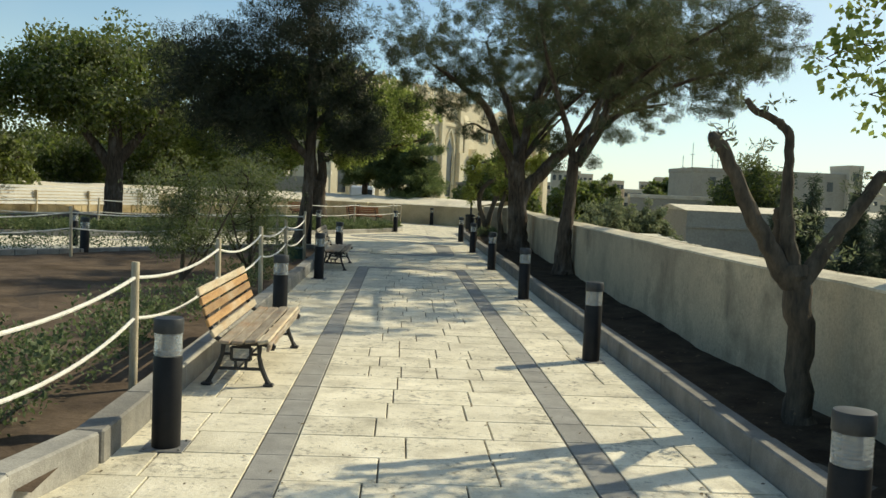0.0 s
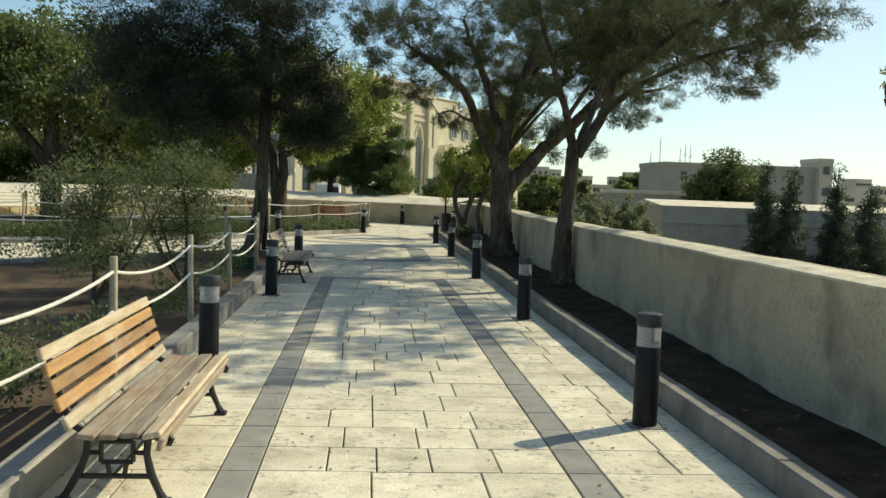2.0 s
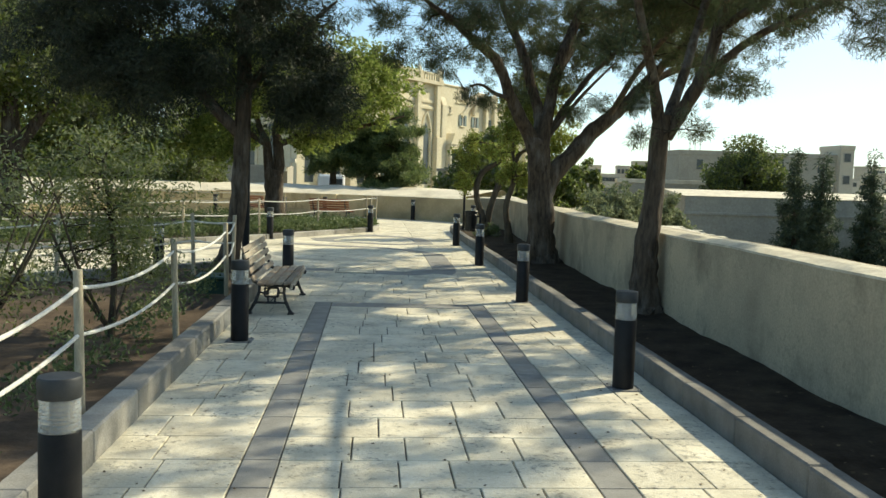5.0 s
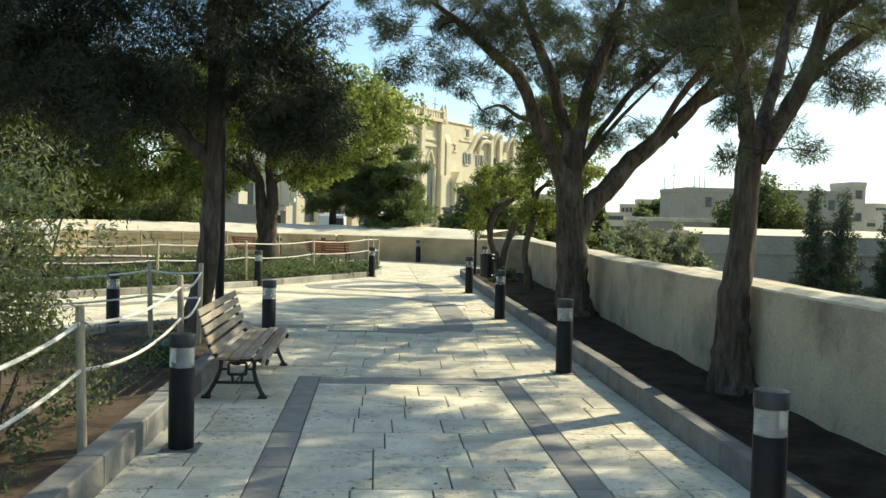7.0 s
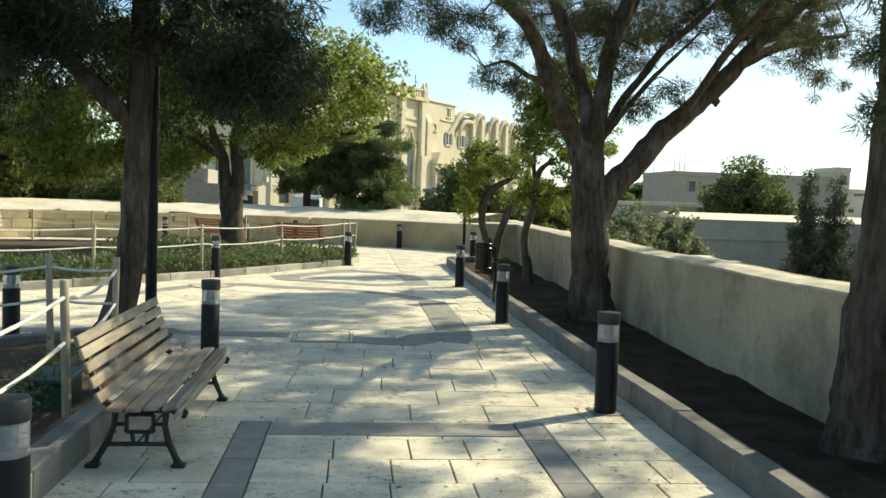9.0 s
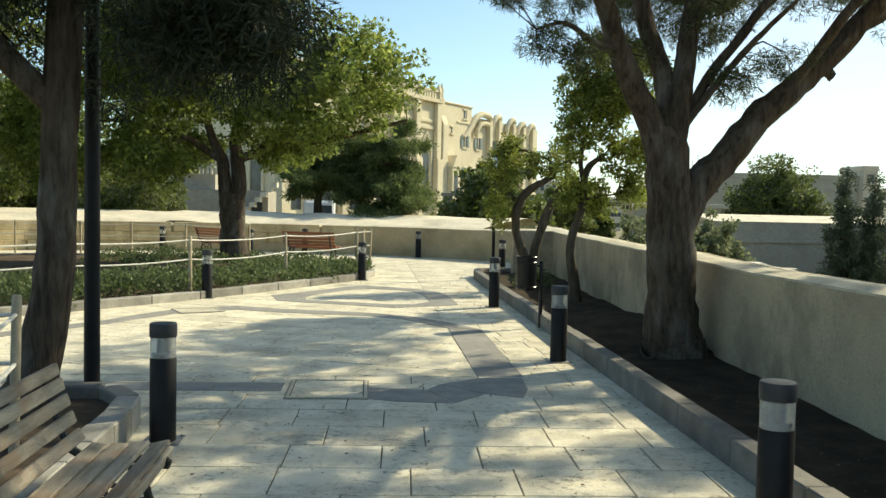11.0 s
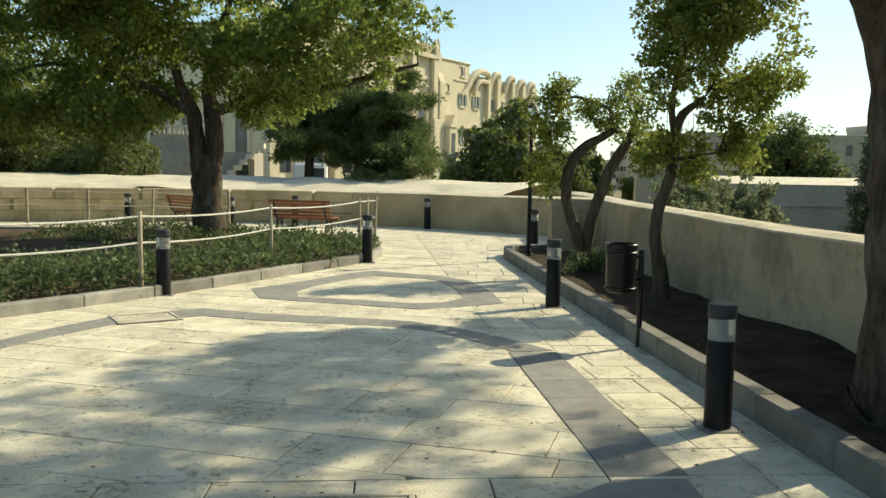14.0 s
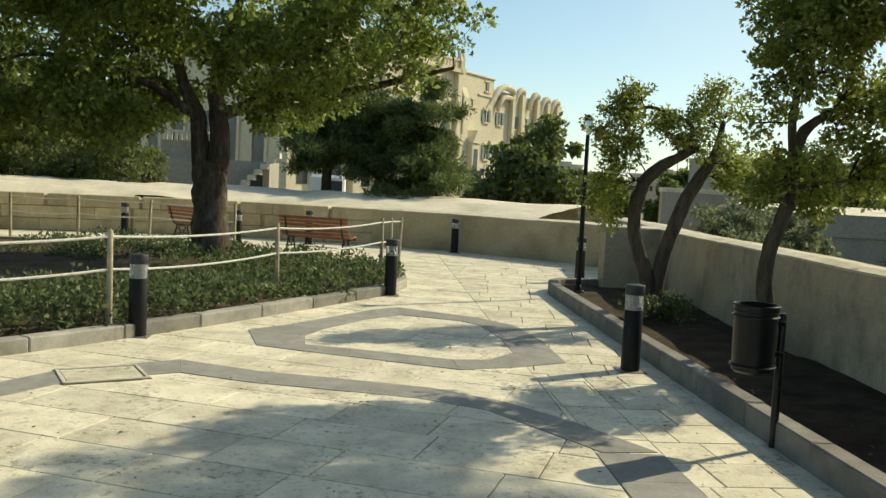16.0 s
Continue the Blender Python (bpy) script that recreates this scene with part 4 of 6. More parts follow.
# the two spreading trees in the bed by the parapet
grow("parapet_tree", "dark-barked needle tree with spreading limbs by the parapet", "tree",
     [[(3.10, 23.1, 0.02, 0.40), (3.09, 23.1, 0.16, 0.315), (3.06, 23.1, 0.45, 0.262), (3.03, 23.1, 0.9, 0.243), (3.01, 23.1, 1.4, 0.235), (2.97, 23.1, 1.85, 0.225), (2.95, 23.1, 2.3, 0.20)],
      [(2.92, 23.1, 2.06, 0.157), (2.72, 23.05, 2.5, 0.129), (2.5, 22.95, 2.86, 0.121), (2.32, 22.85, 3.17, 0.103), (2.19, 22.75, 3.48, 0.096), (2.0, 22.6, 3.77, 0.09), (1.7, 22.4, 3.97, 0.08), (1.13, 22.0, 4.33, 0.058), (0.6, 21.6, 4.59, 0.026)],
      [(2.94, 23.1, 2.2, 0.136), (2.96, 23.2, 2.66, 0.11), (2.92, 23.3, 3.02, 0.101), (2.8, 23.4, 3.41, 0.095), (2.71, 23.5, 3.85, 0.092), (2.56, 23.6, 4.25, 0.088), (2.28, 23.8, 4.96, 0.06), (2.08, 24.0, 5.59, 0.03)],
      [(3.0, 23.1, 2.21, 0.136), (3.07, 23.1, 2.66, 0.109), (3.14, 23.2, 3.05, 0.107), (3.22, 23.3, 3.48, 0.106), (3.35, 23.4, 3.93, 0.104), (3.51, 23.5, 4.31, 0.1), (3.81, 23.7, 5.02, 0.07), (4.11, 24.0, 5.78, 0.035)],
      [(3.04, 23.1, 1.37, 0.198), (3.26, 23.15, 1.76, 0.171), (3.62, 23.2, 2.16, 0.158), (3.94, 23.25, 2.53, 0.149), (4.26, 23.25, 2.82, 0.135), (4.61, 23.26, 3.12, 0.125), (4.92, 23.26, 3.45, 0.114), (5.14, 23.2, 3.73, 0.096), (5.38, 23.0, 4.01, 0.081), (5.62, 22.8, 4.26, 0.066), (5.92, 22.5, 4.6, 0.039)],
      [(4.95, 23.26, 3.5, 0.09), (5.12, 23.3, 3.58, 0.083), (5.63, 23.6, 3.82, 0.064), (6.37, 24.0, 4.04, 0.048), (7.16, 24.4, 4.23, 0.028)],
      [(3.05, 23.1, 2.35, 0.07), (3.13, 23.1, 2.49, 0.052), (3.34, 23.1, 2.91, 0.055), (3.67, 23.1, 3.34, 0.051), (3.91, 23.1, 3.66, 0.048), (4.35, 23.1, 4.05, 0.042), (4.9, 23.0, 4.6, 0.02)],
      [(3.06, 23.05, 2.36, 0.04), (3.34, 23.0, 2.77, 0.038), (3.61, 22.9, 3.13, 0.034), (3.85, 22.8, 3.41, 0.027), (4.2, 22.6, 3.8, 0.012)],
      [(2.95, 23.02, 2.3, 0.10), (2.80, 22.98, 2.36, 0.075), (2.76, 22.97, 2.37, 0.065)],
      [(2.36, 22.85, 3.1, 0.05), (2.05, 22.7, 3.16, 0.035), (1.75, 22.55, 3.3, 0.022), (1.45, 22.4, 3.2, 0.010)],
      # these two limbs are added to bear the shade-casting lobes
      [(3.22, 23.3, 3.48, 0.06), (3.9, 24.6, 4.4, 0.05), (4.6, 25.8, 5.4, 0.035), (5.2, 26.8, 5.4, 0.03), (6.2, 28.4, 5.7, 0.012)],
      [(4.26, 23.25, 2.82, 0.06), (4.6, 22.4, 3.7, 0.05), (5.0, 21.2, 4.4, 0.035), (5.6, 19.8, 4.8, 0.014)],
      [(4.61, 23.26, 3.12, 0.07), (4.67, 23.2, 3.02, 0.055), (4.70, 23.18, 2.97, 0.045)]],
     [((2.2, 22.3, 6.0), (2.9, 2.8, 1.7)), ((0.6, 22.2, 4.8), (1.5, 1.8, 0.9)), ((4.8, 23.0, 5.6), (2.6, 2.6, 1.5)), ((6.2, 23.4, 4.7), (1.7, 2.0, 1.2)), ((3.4, 24.2, 4.5), (2.2, 1.6, 0.9)), ((4.6, 26.4, 5.8), (2.6, 2.2, 1.2)), ((1.4, 23.0, 4.2), (1.3, 1.4, 0.5)), ((5.6, 22.4, 4.0), (0.9, 1.0, 0.5)), ((6.0, 20.5, 5.2), (2.1, 1.9, 1.0)), ((3.6, 25.0, 4.0), (1.8, 1.0, 0.6)),
      # the last lobes are added, mostly out of view, to shade the paving
      ((1.9, 21.6, 4.1), (1.0, 1.0, 0.5)), ((7.0, 25.6, 4.9), (1.3, 1.4, 0.8)), ((1.7, 22.5, 3.05), (0.42, 0.4, 0.26)), ((3.55, 23.0, 2.85), (0.34, 0.34, 0.2)), ((4.1, 23.0, 3.15), (0.4, 0.4, 0.22)), ((4.8, 23.2, 3.08), (0.24, 0.24, 0.14)), ((5.7, 23.5, 3.5), (0.7, 0.5, 0.28)), ((6.4, 23.8, 3.15), (0.55, 0.5, 0.22)), ((6.18, 23.8, 2.75), (0.2, 0.2, 0.16)), ((1.25, 22.2, 3.6), (0.6, 0.6, 0.28)), ((2.6, 23.2, 3.2), (0.3, 0.3, 0.22)), ((0.3, 21.8, 3.65), (0.5, 0.4, 0.2)), ((3.5, 23.3, 3.5), (0.5, 0.5, 0.3)), ((6.8, 24.2, 3.8), (0.8, 0.7, 0.4)), ((4.5, 23.5, 4.0), (0.7, 0.7, 0.35)), ((7.4, 23.4, 4.9), (1.1, 1.1, 0.7)), ((5.6, 19.8, 4.8), (1.9, 1.5, 0.7)), ((4.0, 20.8, 4.8), (1.4, 1.3, 0.6)), ((5.0, 21.4, 4.5), (1.4, 1.2, 0.5)), ((5.2, 20.0, 4.9), (1.6, 1.2, 0.5)), ((5.0, 20.6, 4.6), (1.4, 1.0, 0.5)), ((6.0, 24.6, 4.6), (1.5, 1.1, 0.5)), ((5.0, 28.0, 5.0), (1.0, 0.9, 0.35)), ((6.2, 28.6, 5.8), (1.3, 1.1, 0.5)), ((4.3, 28.2, 5.0), (0.7, 0.7, 0.3)), ((7.2, 28.4, 6.6), (1.5, 1.2, 0.5)), ((5.8, 27.9, 5.4), (1.2, 1.0, 0.4)), ((6.8, 28.3, 6.2), (1.3, 1.0, 0.4))],
     3400, 135, (0.09, 0.0075), TAM, M_BARK, 11, 0.125, 0.4, patchy=0.8)
grow("parapet_tree", "slender leaning needle tree with a dark trunk by the parapet", "tree",
     [[(3.16, 16.91, 0.02, 0.285), (3.15, 16.91, 0.07, 0.216), (3.14, 16.91, 0.36, 0.172), (3.13, 16.91, 0.67, 0.150), (3.16, 16.91, 1.09, 0.130), (3.21, 16.91, 1.59, 0.113), (3.23, 16.91, 2.09, 0.108), (3.25, 16.91, 2.42, 0.111)],
      [(3.23, 16.91, 2.30, 0.079), (3.13, 16.80, 2.62, 0.066), (3.00, 16.60, 2.93, 0.059), (2.84, 16.38, 3.22, 0.053), (2.70, 16.17, 3.51, 0.044), (2.43, 15.86, 4.13, 0.030), (2.22, 15.64, 4.98, 0.015)],
      [(3.29, 16.91, 2.30, 0.069), (3.46, 17.12, 2.62, 0.063), (3.65, 17.33, 3.02, 0.060), (3.82, 17.54, 3.44, 0.053), (4.06, 17.86, 3.97, 0.049), (4.36, 18.17, 4.64, 0.032)],
      [(3.30, 16.91, 2.18, 0.095), (3.54, 16.91, 2.58, 0.083), (3.70, 16.91, 2.86, 0.079), (3.76, 16.80, 3.15, 0.073), (3.82, 16.70, 3.51, 0.062), (3.97, 16.48, 4.13, 0.046), (4.17, 16.38, 4.88, 0.028)],
      [(3.70, 16.91, 2.86, 0.053), (4.33, 16.80, 3.39, 0.044), (5.49, 16.80, 3.93, 0.032), (6.86, 16.91, 4.24, 0.014)],
      [(3.80, 16.70, 3.39, 0.047), (4.33, 15.54, 3.93, 0.038), (4.86, 14.06, 4.35, 0.026), (5.17, 13.11, 4.56, 0.010)],
      [(4.06, 17.86, 3.97, 0.042), (4.54, 18.81, 4.35, 0.032), (5.17, 19.76, 4.66, 0.014)],
      [(4.06, 17.86, 3.97, 0.037), (5.49, 18.07, 4.66, 0.032), (6.76, 18.71, 5.08, 0.015)]],
     # lobes beyond y 18 are added to throw shade on the path
     [((3.6, 16.4, 5.0), (2.4, 2.4, 1.2)), ((5.3, 16.4, 4.4), (1.5, 1.4, 0.8)), ((4.3, 16.2, 3.5), (0.8, 0.9, 0.5)), ((2.5, 15.6, 4.9), (1.4, 1.6, 1.0)), ((6.3, 17.8, 4.6), (1.4, 1.3, 0.8)), ((4.6, 13.6, 4.3), (1.5, 1.3, 0.7)), ((5.6, 14.6, 4.3), (1.2, 1.2, 0.6)), ((4.6, 18.6, 4.4), (1.6, 1.3, 0.6)), ((5.2, 18.9, 4.7), (1.5, 1.2, 0.5)), ((5.7, 16.4, 3.45), (0.7, 0.7, 0.3)), ((2.72, 16.3, 2.6), (0.2, 0.25, 0.22)), ((2.82, 16.4, 2.15), (0.1, 0.12, 0.1)), ((3.42, 16.35, 2.25), (0.16, 0.16, 0.2)), ((3.72, 16.4, 2.85), (0.25, 0.3, 0.2)), ((4.05, 16.4, 2.75), (0.25, 0.3, 0.16)), ((2.45, 16.2, 3.1), (0.35, 0.4, 0.25))],
     1320, 190, (0.085, 0.006), TAM, M_BARK, 12, 0.115, 0.4, patchy=0.75)
# the pruned tree near the start
grow("pruned_tree", "hard-pruned tree with bare sawn limbs and a few sprouts", "tree",
     [[(3.01, 6.37, -0.07, 0.140), (2.99, 6.37, 0.14, 0.099), (2.96, 6.37, 0.63, 0.093), (2.91, 6.37, 0.97, 0.106), (2.88, 6.37, 1.15, 0.108)],
      [(2.87, 6.37, 1.01, 0.081), (2.72, 6.37, 1.25, 0.067), (2.57, 6.37, 1.47, 0.059), (2.40, 6.37, 1.81, 0.049), (2.26, 6.39, 2.03, 0.054), (2.22, 6.39, 2.06, 0.049)],
      [(2.87, 6.39, 1.06, 0.081), (2.82, 6.39, 1.44, 0.054), (2.80, 6.40, 1.86, 0.036), (2.79, 6.40, 2.09, 0.035), (2.73, 6.40, 2.18, 0.032), (2.64, 6.39, 2.23, 0.028), (2.51, 6.37, 2.28, 0.026), (2.45, 6.37, 2.35, 0.019)],
      [(2.92, 6.37, 1.01, 0.081), (3.06, 6.37, 1.23, 0.063), (3.26, 6.35, 1.52, 0.051), (3.43, 6.33, 1.79, 0.045), (3.48, 6.33, 1.85, 0.048)],
      [(2.83, 6.43, 1.22, 0.054), (2.81, 6.48, 1.44, 0.054), (2.81, 6.48, 1.56, 0.052)]],
     [((2.27, 6.37, 2.10), (0.12, 0.12, 0.10)), ((2.57, 6.43, 1.98), (0.13, 0.12, 0.12)), ((2.55, 6.37, 2.33), (0.16, 0.12, 0.07)), ((3.35, 6.37, 1.76), (0.15, 0.14, 0.12)), ((2.97, 6.48, 1.49), (0.2, 0.16, 0.16)), ((3.19, 6.37, 1.28), (0.15, 0.15, 0.12))],
     60, 8, (0.055, 0.016), [(M_LEAF_OLIVE, 1.0)], M_BARKOLD, 13, 0.06, 0.0, 0.6, bend=0.2)
# leafy tree growing outside the parapet beside the start
grow("leafy_tree", "fresh green broad-leaved tree reaching over the parapet", "tree",
     [[(5.2, 6.9, -5.0, 0.22), (5.1, 6.9, 0.0, 0.15), (4.9, 6.8, 2.2, 0.11), (4.3, 6.6, 3.3, 0.06), (3.5, 6.3, 3.5, 0.02)]],
     [((3.4, 6.2, 3.3), (0.85, 0.8, 0.55)), ((4.6, 6.7, 3.8), (1.2, 1.1, 0.9)), ((3.05, 6.0, 2.55), (0.32, 0.4, 0.5)), ((3.5, 6.2, 2.5), (0.3, 0.4, 0.5))], 90, 40, (0.06, 0.048), [(M_LEAF_BRIGHT, 1.0)], M_BARK, 14, 0.22, 0.6, shell=0.2)
# the dark dense tree by the rope fence
grow("dark_tree", "dense dark needle tree leaning over the rope fence", "tree",
     [[(-2.40, 20.45, 0.05, 0.22), (-2.28, 20.45, 0.39, 0.152), (-2.17, 20.45, 0.93, 0.13), (-2.14, 20.45, 1.46, 0.123), (-2.11, 20.45, 2.2, 0.12), (-2.1, 20.5, 3.4, 0.11), (-2.2, 20.6, 5.2, 0.09), (-2.3, 20.6, 6.6, 0.04)],
      [(-2.15, 20.45, 2.2, 0.09), (-3.0, 20.2, 3.0, 0.07), (-4.2, 20.0, 3.7, 0.03)], [(-2.1, 20.5, 2.8, 0.08), (-1.4, 20.3, 3.6, 0.05), (-0.7, 20.2, 4.2, 0.02)]],
     [((-2.3, 20.5, 4.5), (1.9, 2.0, 1.7)), ((-2.4, 20.6, 6.3), (1.5, 1.6, 0.8)), ((-4.3, 20.3, 3.9), (1.5, 1.7, 1.5)), ((-1.3, 20.4, 3.1), (0.9, 1.1, 1.05)), ((-3.3, 20.0, 3.0), (1.5, 1.2, 0.75)), ((-0.95, 20.5, 2.8), (0.55, 0.6, 0.6))],
     880, 225, (0.1, 0.012), [(M_LEAF_PINE, 1.0)], M_BARK, 15, 0.28, 0.6, 0.5, 0.3)
# broad-leaved tree on the island
grow("island_tree", "round green broad-leaved tree growing on the island", "tree",
     [[(-3.31, 36.3, 0.05, 0.42), (-3.33, 36.3, 0.3, 0.345), (-3.37, 36.3, 0.81, 0.295), (-3.37, 36.3, 1.31, 0.295), (-3.36, 36.3, 1.75, 0.30)],
      [(-3.5, 36.3, 1.6, 0.18), (-3.59, 36.3, 2.19, 0.153), (-3.62, 36.25, 2.59, 0.132), (-3.83, 36.1, 3.07, 0.102), (-4.3, 35.8, 4.6, 0.05)],
      [(-3.25, 36.3, 1.62, 0.195), (-3.22, 36.3, 2.21, 0.173), (-3.28, 36.3, 2.7, 0.153), (-3.3, 36.3, 3.29, 0.125), (-2.8, 36.4, 5.2, 0.05)],
      [(-3.6, 36.2, 2.5, 0.09), (-4.6, 36.0, 3.1, 0.07), (-6.2, 35.9, 3.4, 0.04), (-7.2, 35.6, 3.0, 0.015)],
      [(-3.24, 36.3, 2.55, 0.10), (-2.16, 36.3, 3.02, 0.085), (-1.17, 36.3, 3.07, 0.075), (-0.18, 36.2, 3.33, 0.06), (0.82, 36.0, 3.6, 0.03)]],
     [((-3.4, 36.2, 5.0), (3.4, 3.0, 1.9)), ((-0.5, 35.8, 4.5), (1.7, 2.0, 1.3)), ((-6.3, 35.9, 3.6), (2.2, 2.2, 1.5)), ((-2.0, 35.9, 3.4), (1.6, 1.6, 0.6)), ((-7.4, 35.5, 2.6), (1.4, 1.6, 1.0)), ((-5.0, 35.2, 2.6), (1.0, 1.2, 0.7)), ((-6.0, 35.0, 5.0), (2.2, 2.0, 1.2)), ((-4.4, 34.2, 4.9), (2.0, 1.5, 1.0)), ((-4.9, 36.6, 2.75), (1.5, 1.0, 0.5)), ((-2.2, 36.6, 2.75), (0.8, 0.8, 0.35))],
     860, 95, (0.11, 0.07), [(M_LEAF_MID, 0.3), (M_LEAF_BRIGHT, 0.7)], M_BARK, 16, 0.34, 0.3, patchy=0.4)
# three small trees at the end of the parapet bed
SMALL = [(M_LEAF_BRIGHT, 0.6), (M_LEAF_YELLOW, 0.4)]
grow("small_tree", "small forked green tree in the parapet bed", "tree",
     [[(3.0, 30.8, 0.05, 0.15), (2.97, 30.8, 0.3, 0.12), (2.86, 30.8, 0.65, 0.087), (2.73, 30.8, 0.99, 0.08), (2.69, 30.8, 1.26, 0.08), (2.72, 30.8, 1.57, 0.085), (2.88, 30.8, 1.85, 0.078), (3.14, 30.8, 2.02, 0.062), (3.41, 30.8, 2.17, 0.045)],
      [(2.98, 30.8, 0.3, 0.10), (3.07, 30.8, 0.8, 0.087), (3.17, 30.8, 1.15, 0.087), (3.29, 30.8, 1.49, 0.085), (3.46, 30.8, 1.81, 0.075), (3.61, 30.8, 2.06, 0.055), (3.71, 30.8, 2.5, 0.03)],
      [(3.3, 30.8, 2.1, 0.034), (3.32, 30.8, 2.42, 0.03), (3.11, 30.8, 2.52, 0.027), (2.79, 30.8, 2.62, 0.022), (2.57, 30.8, 2.51, 0.012), (2.4, 30.8, 2.1, 0.006)]],
     [((2.43, 30.8, 2.3), (0.34, 0.4, 0.5)), ((2.36, 30.8, 1.55), (0.27, 0.3, 0.38)), ((3.22, 30.8, 2.4), (0.45, 0.5, 0.25)), ((3.58, 30.8, 2.72), (0.32, 0.4, 0.3)), ((3.5, 30.8, 2.19), (0.4, 0.5, 0.25)), ((2.6, 30.8, 2.78), (0.18, 0.2, 0.14)), ((3.8, 30.8, 1.95), (0.32, 0.4, 0.3))], 250, 42, (0.052, 0.031), SMALL, M_BARKOLD, 17, 0.14, 0.2, patchy=0.4)
grow("small_tree", "small green and yellow tree in the parapet bed", "tree",
     [[(3.2, 28.0, 0.05, 0.12), (3.17, 28.0, 0.4, 0.088), (3.10, 28.0, 0.85, 0.07), (3.13, 28.0, 1.16, 0.066), (3.22, 28.0, 1.41, 0.065), (3.28, 28.0, 1.72, 0.064), (3.28, 28.0, 1.98, 0.058), (3.37, 28.0, 2.23, 0.05), (3.59, 28.0, 2.4, 0.03)],
      [(3.28, 28.0, 1.95, 0.045), (3.2, 27.9, 2.4, 0.035), (3.35, 27.9, 3.0, 0.018)], [(3.27, 28.0, 1.7, 0.03), (3.5, 28.0, 1.75, 0.02), (3.8, 28.0, 1.8, 0.01)]],
     [((3.0, 28.0, 2.42), (0.38, 0.5, 0.34)), ((3.4, 28.0, 2.9), (0.6, 0.65, 0.5)), ((3.75, 28.0, 3.35), (0.7, 0.7, 0.42)), ((3.95, 28.0, 2.35), (0.5, 0.55, 0.42)), ((3.3, 28.0, 1.9), (0.42, 0.45, 0.16)), ((3.6, 28.0, 1.6), (0.3, 0.35, 0.2)), ((3.07, 28.0, 1.72), (0.2, 0.25, 0.14)), ((4.05, 28.0, 1.8), (0.3, 0.3, 0.18)), ((4.4, 28.0, 2.8), (0.4, 0.45, 0.45)), ((3.2, 28.2, 3.5), (0.5, 0.5, 0.4)), ((4.3, 28.1, 3.6), (0.5, 0.5, 0.4)), ((3.8, 28.2, 4.0), (0.6, 0.6, 0.35))], 420, 72, (0.055, 0.034), SMALL, M_BARKOLD, 18, 0.15, 0.3, patchy=0.25)


# young bushy olive trees in the roped bed
def sapling(x, y, h, seed, label):
    pr = random.Random(seed)
    limbs = [[(x, y, 0.05, 0.035), (x + 0.03, y, h * 0.35, 0.028), (x + pr.uniform(-0.1, 0.1), y, h * 0.75, 0.015)]]
    for k in range(4):
        a = pr.uniform(0, 6.28)
        limbs.append([(x, y, 0.1, 0.02), (x + 0.4 * math.cos(a), y + 0.4 * math.sin(a), h * 0.3, 0.014), (x + 0.8 * math.cos(a), y + 0.8 * math.sin(a), h * 0.7, 0.006)])
    return grow("young_olive_tree", label, "tree", limbs, [((x, y, h * 0.66), (0.85, 0.85, h * 0.32)), ((x, y, h * 0.38), (0.75, 0.75, h * 0.2))], 190, 62, (0.052, 0.014), [(M_LEAF_OLIVE, 0.6), (M_LEAF_MID, 0.4)], M_BARKOLD, seed, 0.2, 0.0, 0.8, 0.25)


sapling(-2.5, 15.0, 2.25, 21, "bushy young grey-green olive tree in the roped bed")
sapling(-3.2, 13.3, 2.0, 22, "bushy young grey-green olive tree in the roped bed")


# ---- low planting ----
def shrubs(name, label, spots, size, per, mat, seed, leaf=(0.045, 0.024)):
    rng = np.random.default_rng(seed)
    c = np.array(spots)
    r = rng.uniform(0.6, 1.2, (len(c), 1)) * np.array(size)
    ob = part(name, leaf_mesh(name, [(leaves(rng, c, r, len(c) * per, *leaf, -0.4), mat)]), None)
    return tagged(ob, label, "shrub", kind="stuff")


rng0 = random.Random(31)
spots_h = []
for k in range(8):
    for x, y in resample(offset_line(ISLAND[:-20], -0.30 - 0.36 * k), 0.30):
        if x > -13 and (y < 36.2 or k < 3):
            spots_h.append((x + rng0.uniform(-0.15, 0.15), y + rng0.uniform(-0.15, 0.15), (0.22 if y < 30.5 else 0.10) + 0.12 * noise.noise((x * 1.3, y * 1.3, 4)) + rng0.uniform(-0.04, 0.12) - 0.02 * k))
shrubs("hedge", "low dark green ground shrubs filling the island edge", spots_h, (0.25, 0.25, 0.2), 120, M_LEAF_HEDGE, 32, (0.066, 0.038))
spots_l = [(-2.12 - abs(rng0.gauss(0, 0.4)), y + rng0.uniform(-0.2, 0.2), 0.2 + rng0.uniform(0, 0.22)) for y in np.arange(2.0, 9.5, 0.085)]
shrubs("shrubs", "straggly low shrubs along the roped kerb", spots_l, (0.2, 0.2, 0.2), 75, M_LEAF_HEDGE, 33)
spots_n = [(-2.2 - abs(rng0.gauss(0, 0.28)), y + rng0.uniform(-0.2, 0.2), 0.2 + rng0.uniform(0, 0.16)) for y in np.arange(1.5, 5.4, 0.045)]
shrubs("shrubs", "dark straggly shrubs behind the kerb", spots_n, (0.17, 0.2, 0.16), 60, M_LEAF_HEDGE, 36)
spots_t = [(3.0 + rng0.uniform(-0.35, 0.3), 30.55 + rng0.uniform(-0.35, 0.35), 0.14 + rng0.uniform(0, 0.2)) for _ in range(26)]
shrubs("shrubs", "small green weeds round the foot of a forked tree", spots_t, (0.13, 0.13, 0.13), 60, M_LEAF_HEDGE, 37)
spots_m = [(-2.05 - abs(rng0.gauss(0, 0.25)), y + rng0.uniform(-0.2, 0.2), 0.17 + rng0.uniform(0, 0.14)) for y in np.arange(9.5, 19.0, 0.16)]
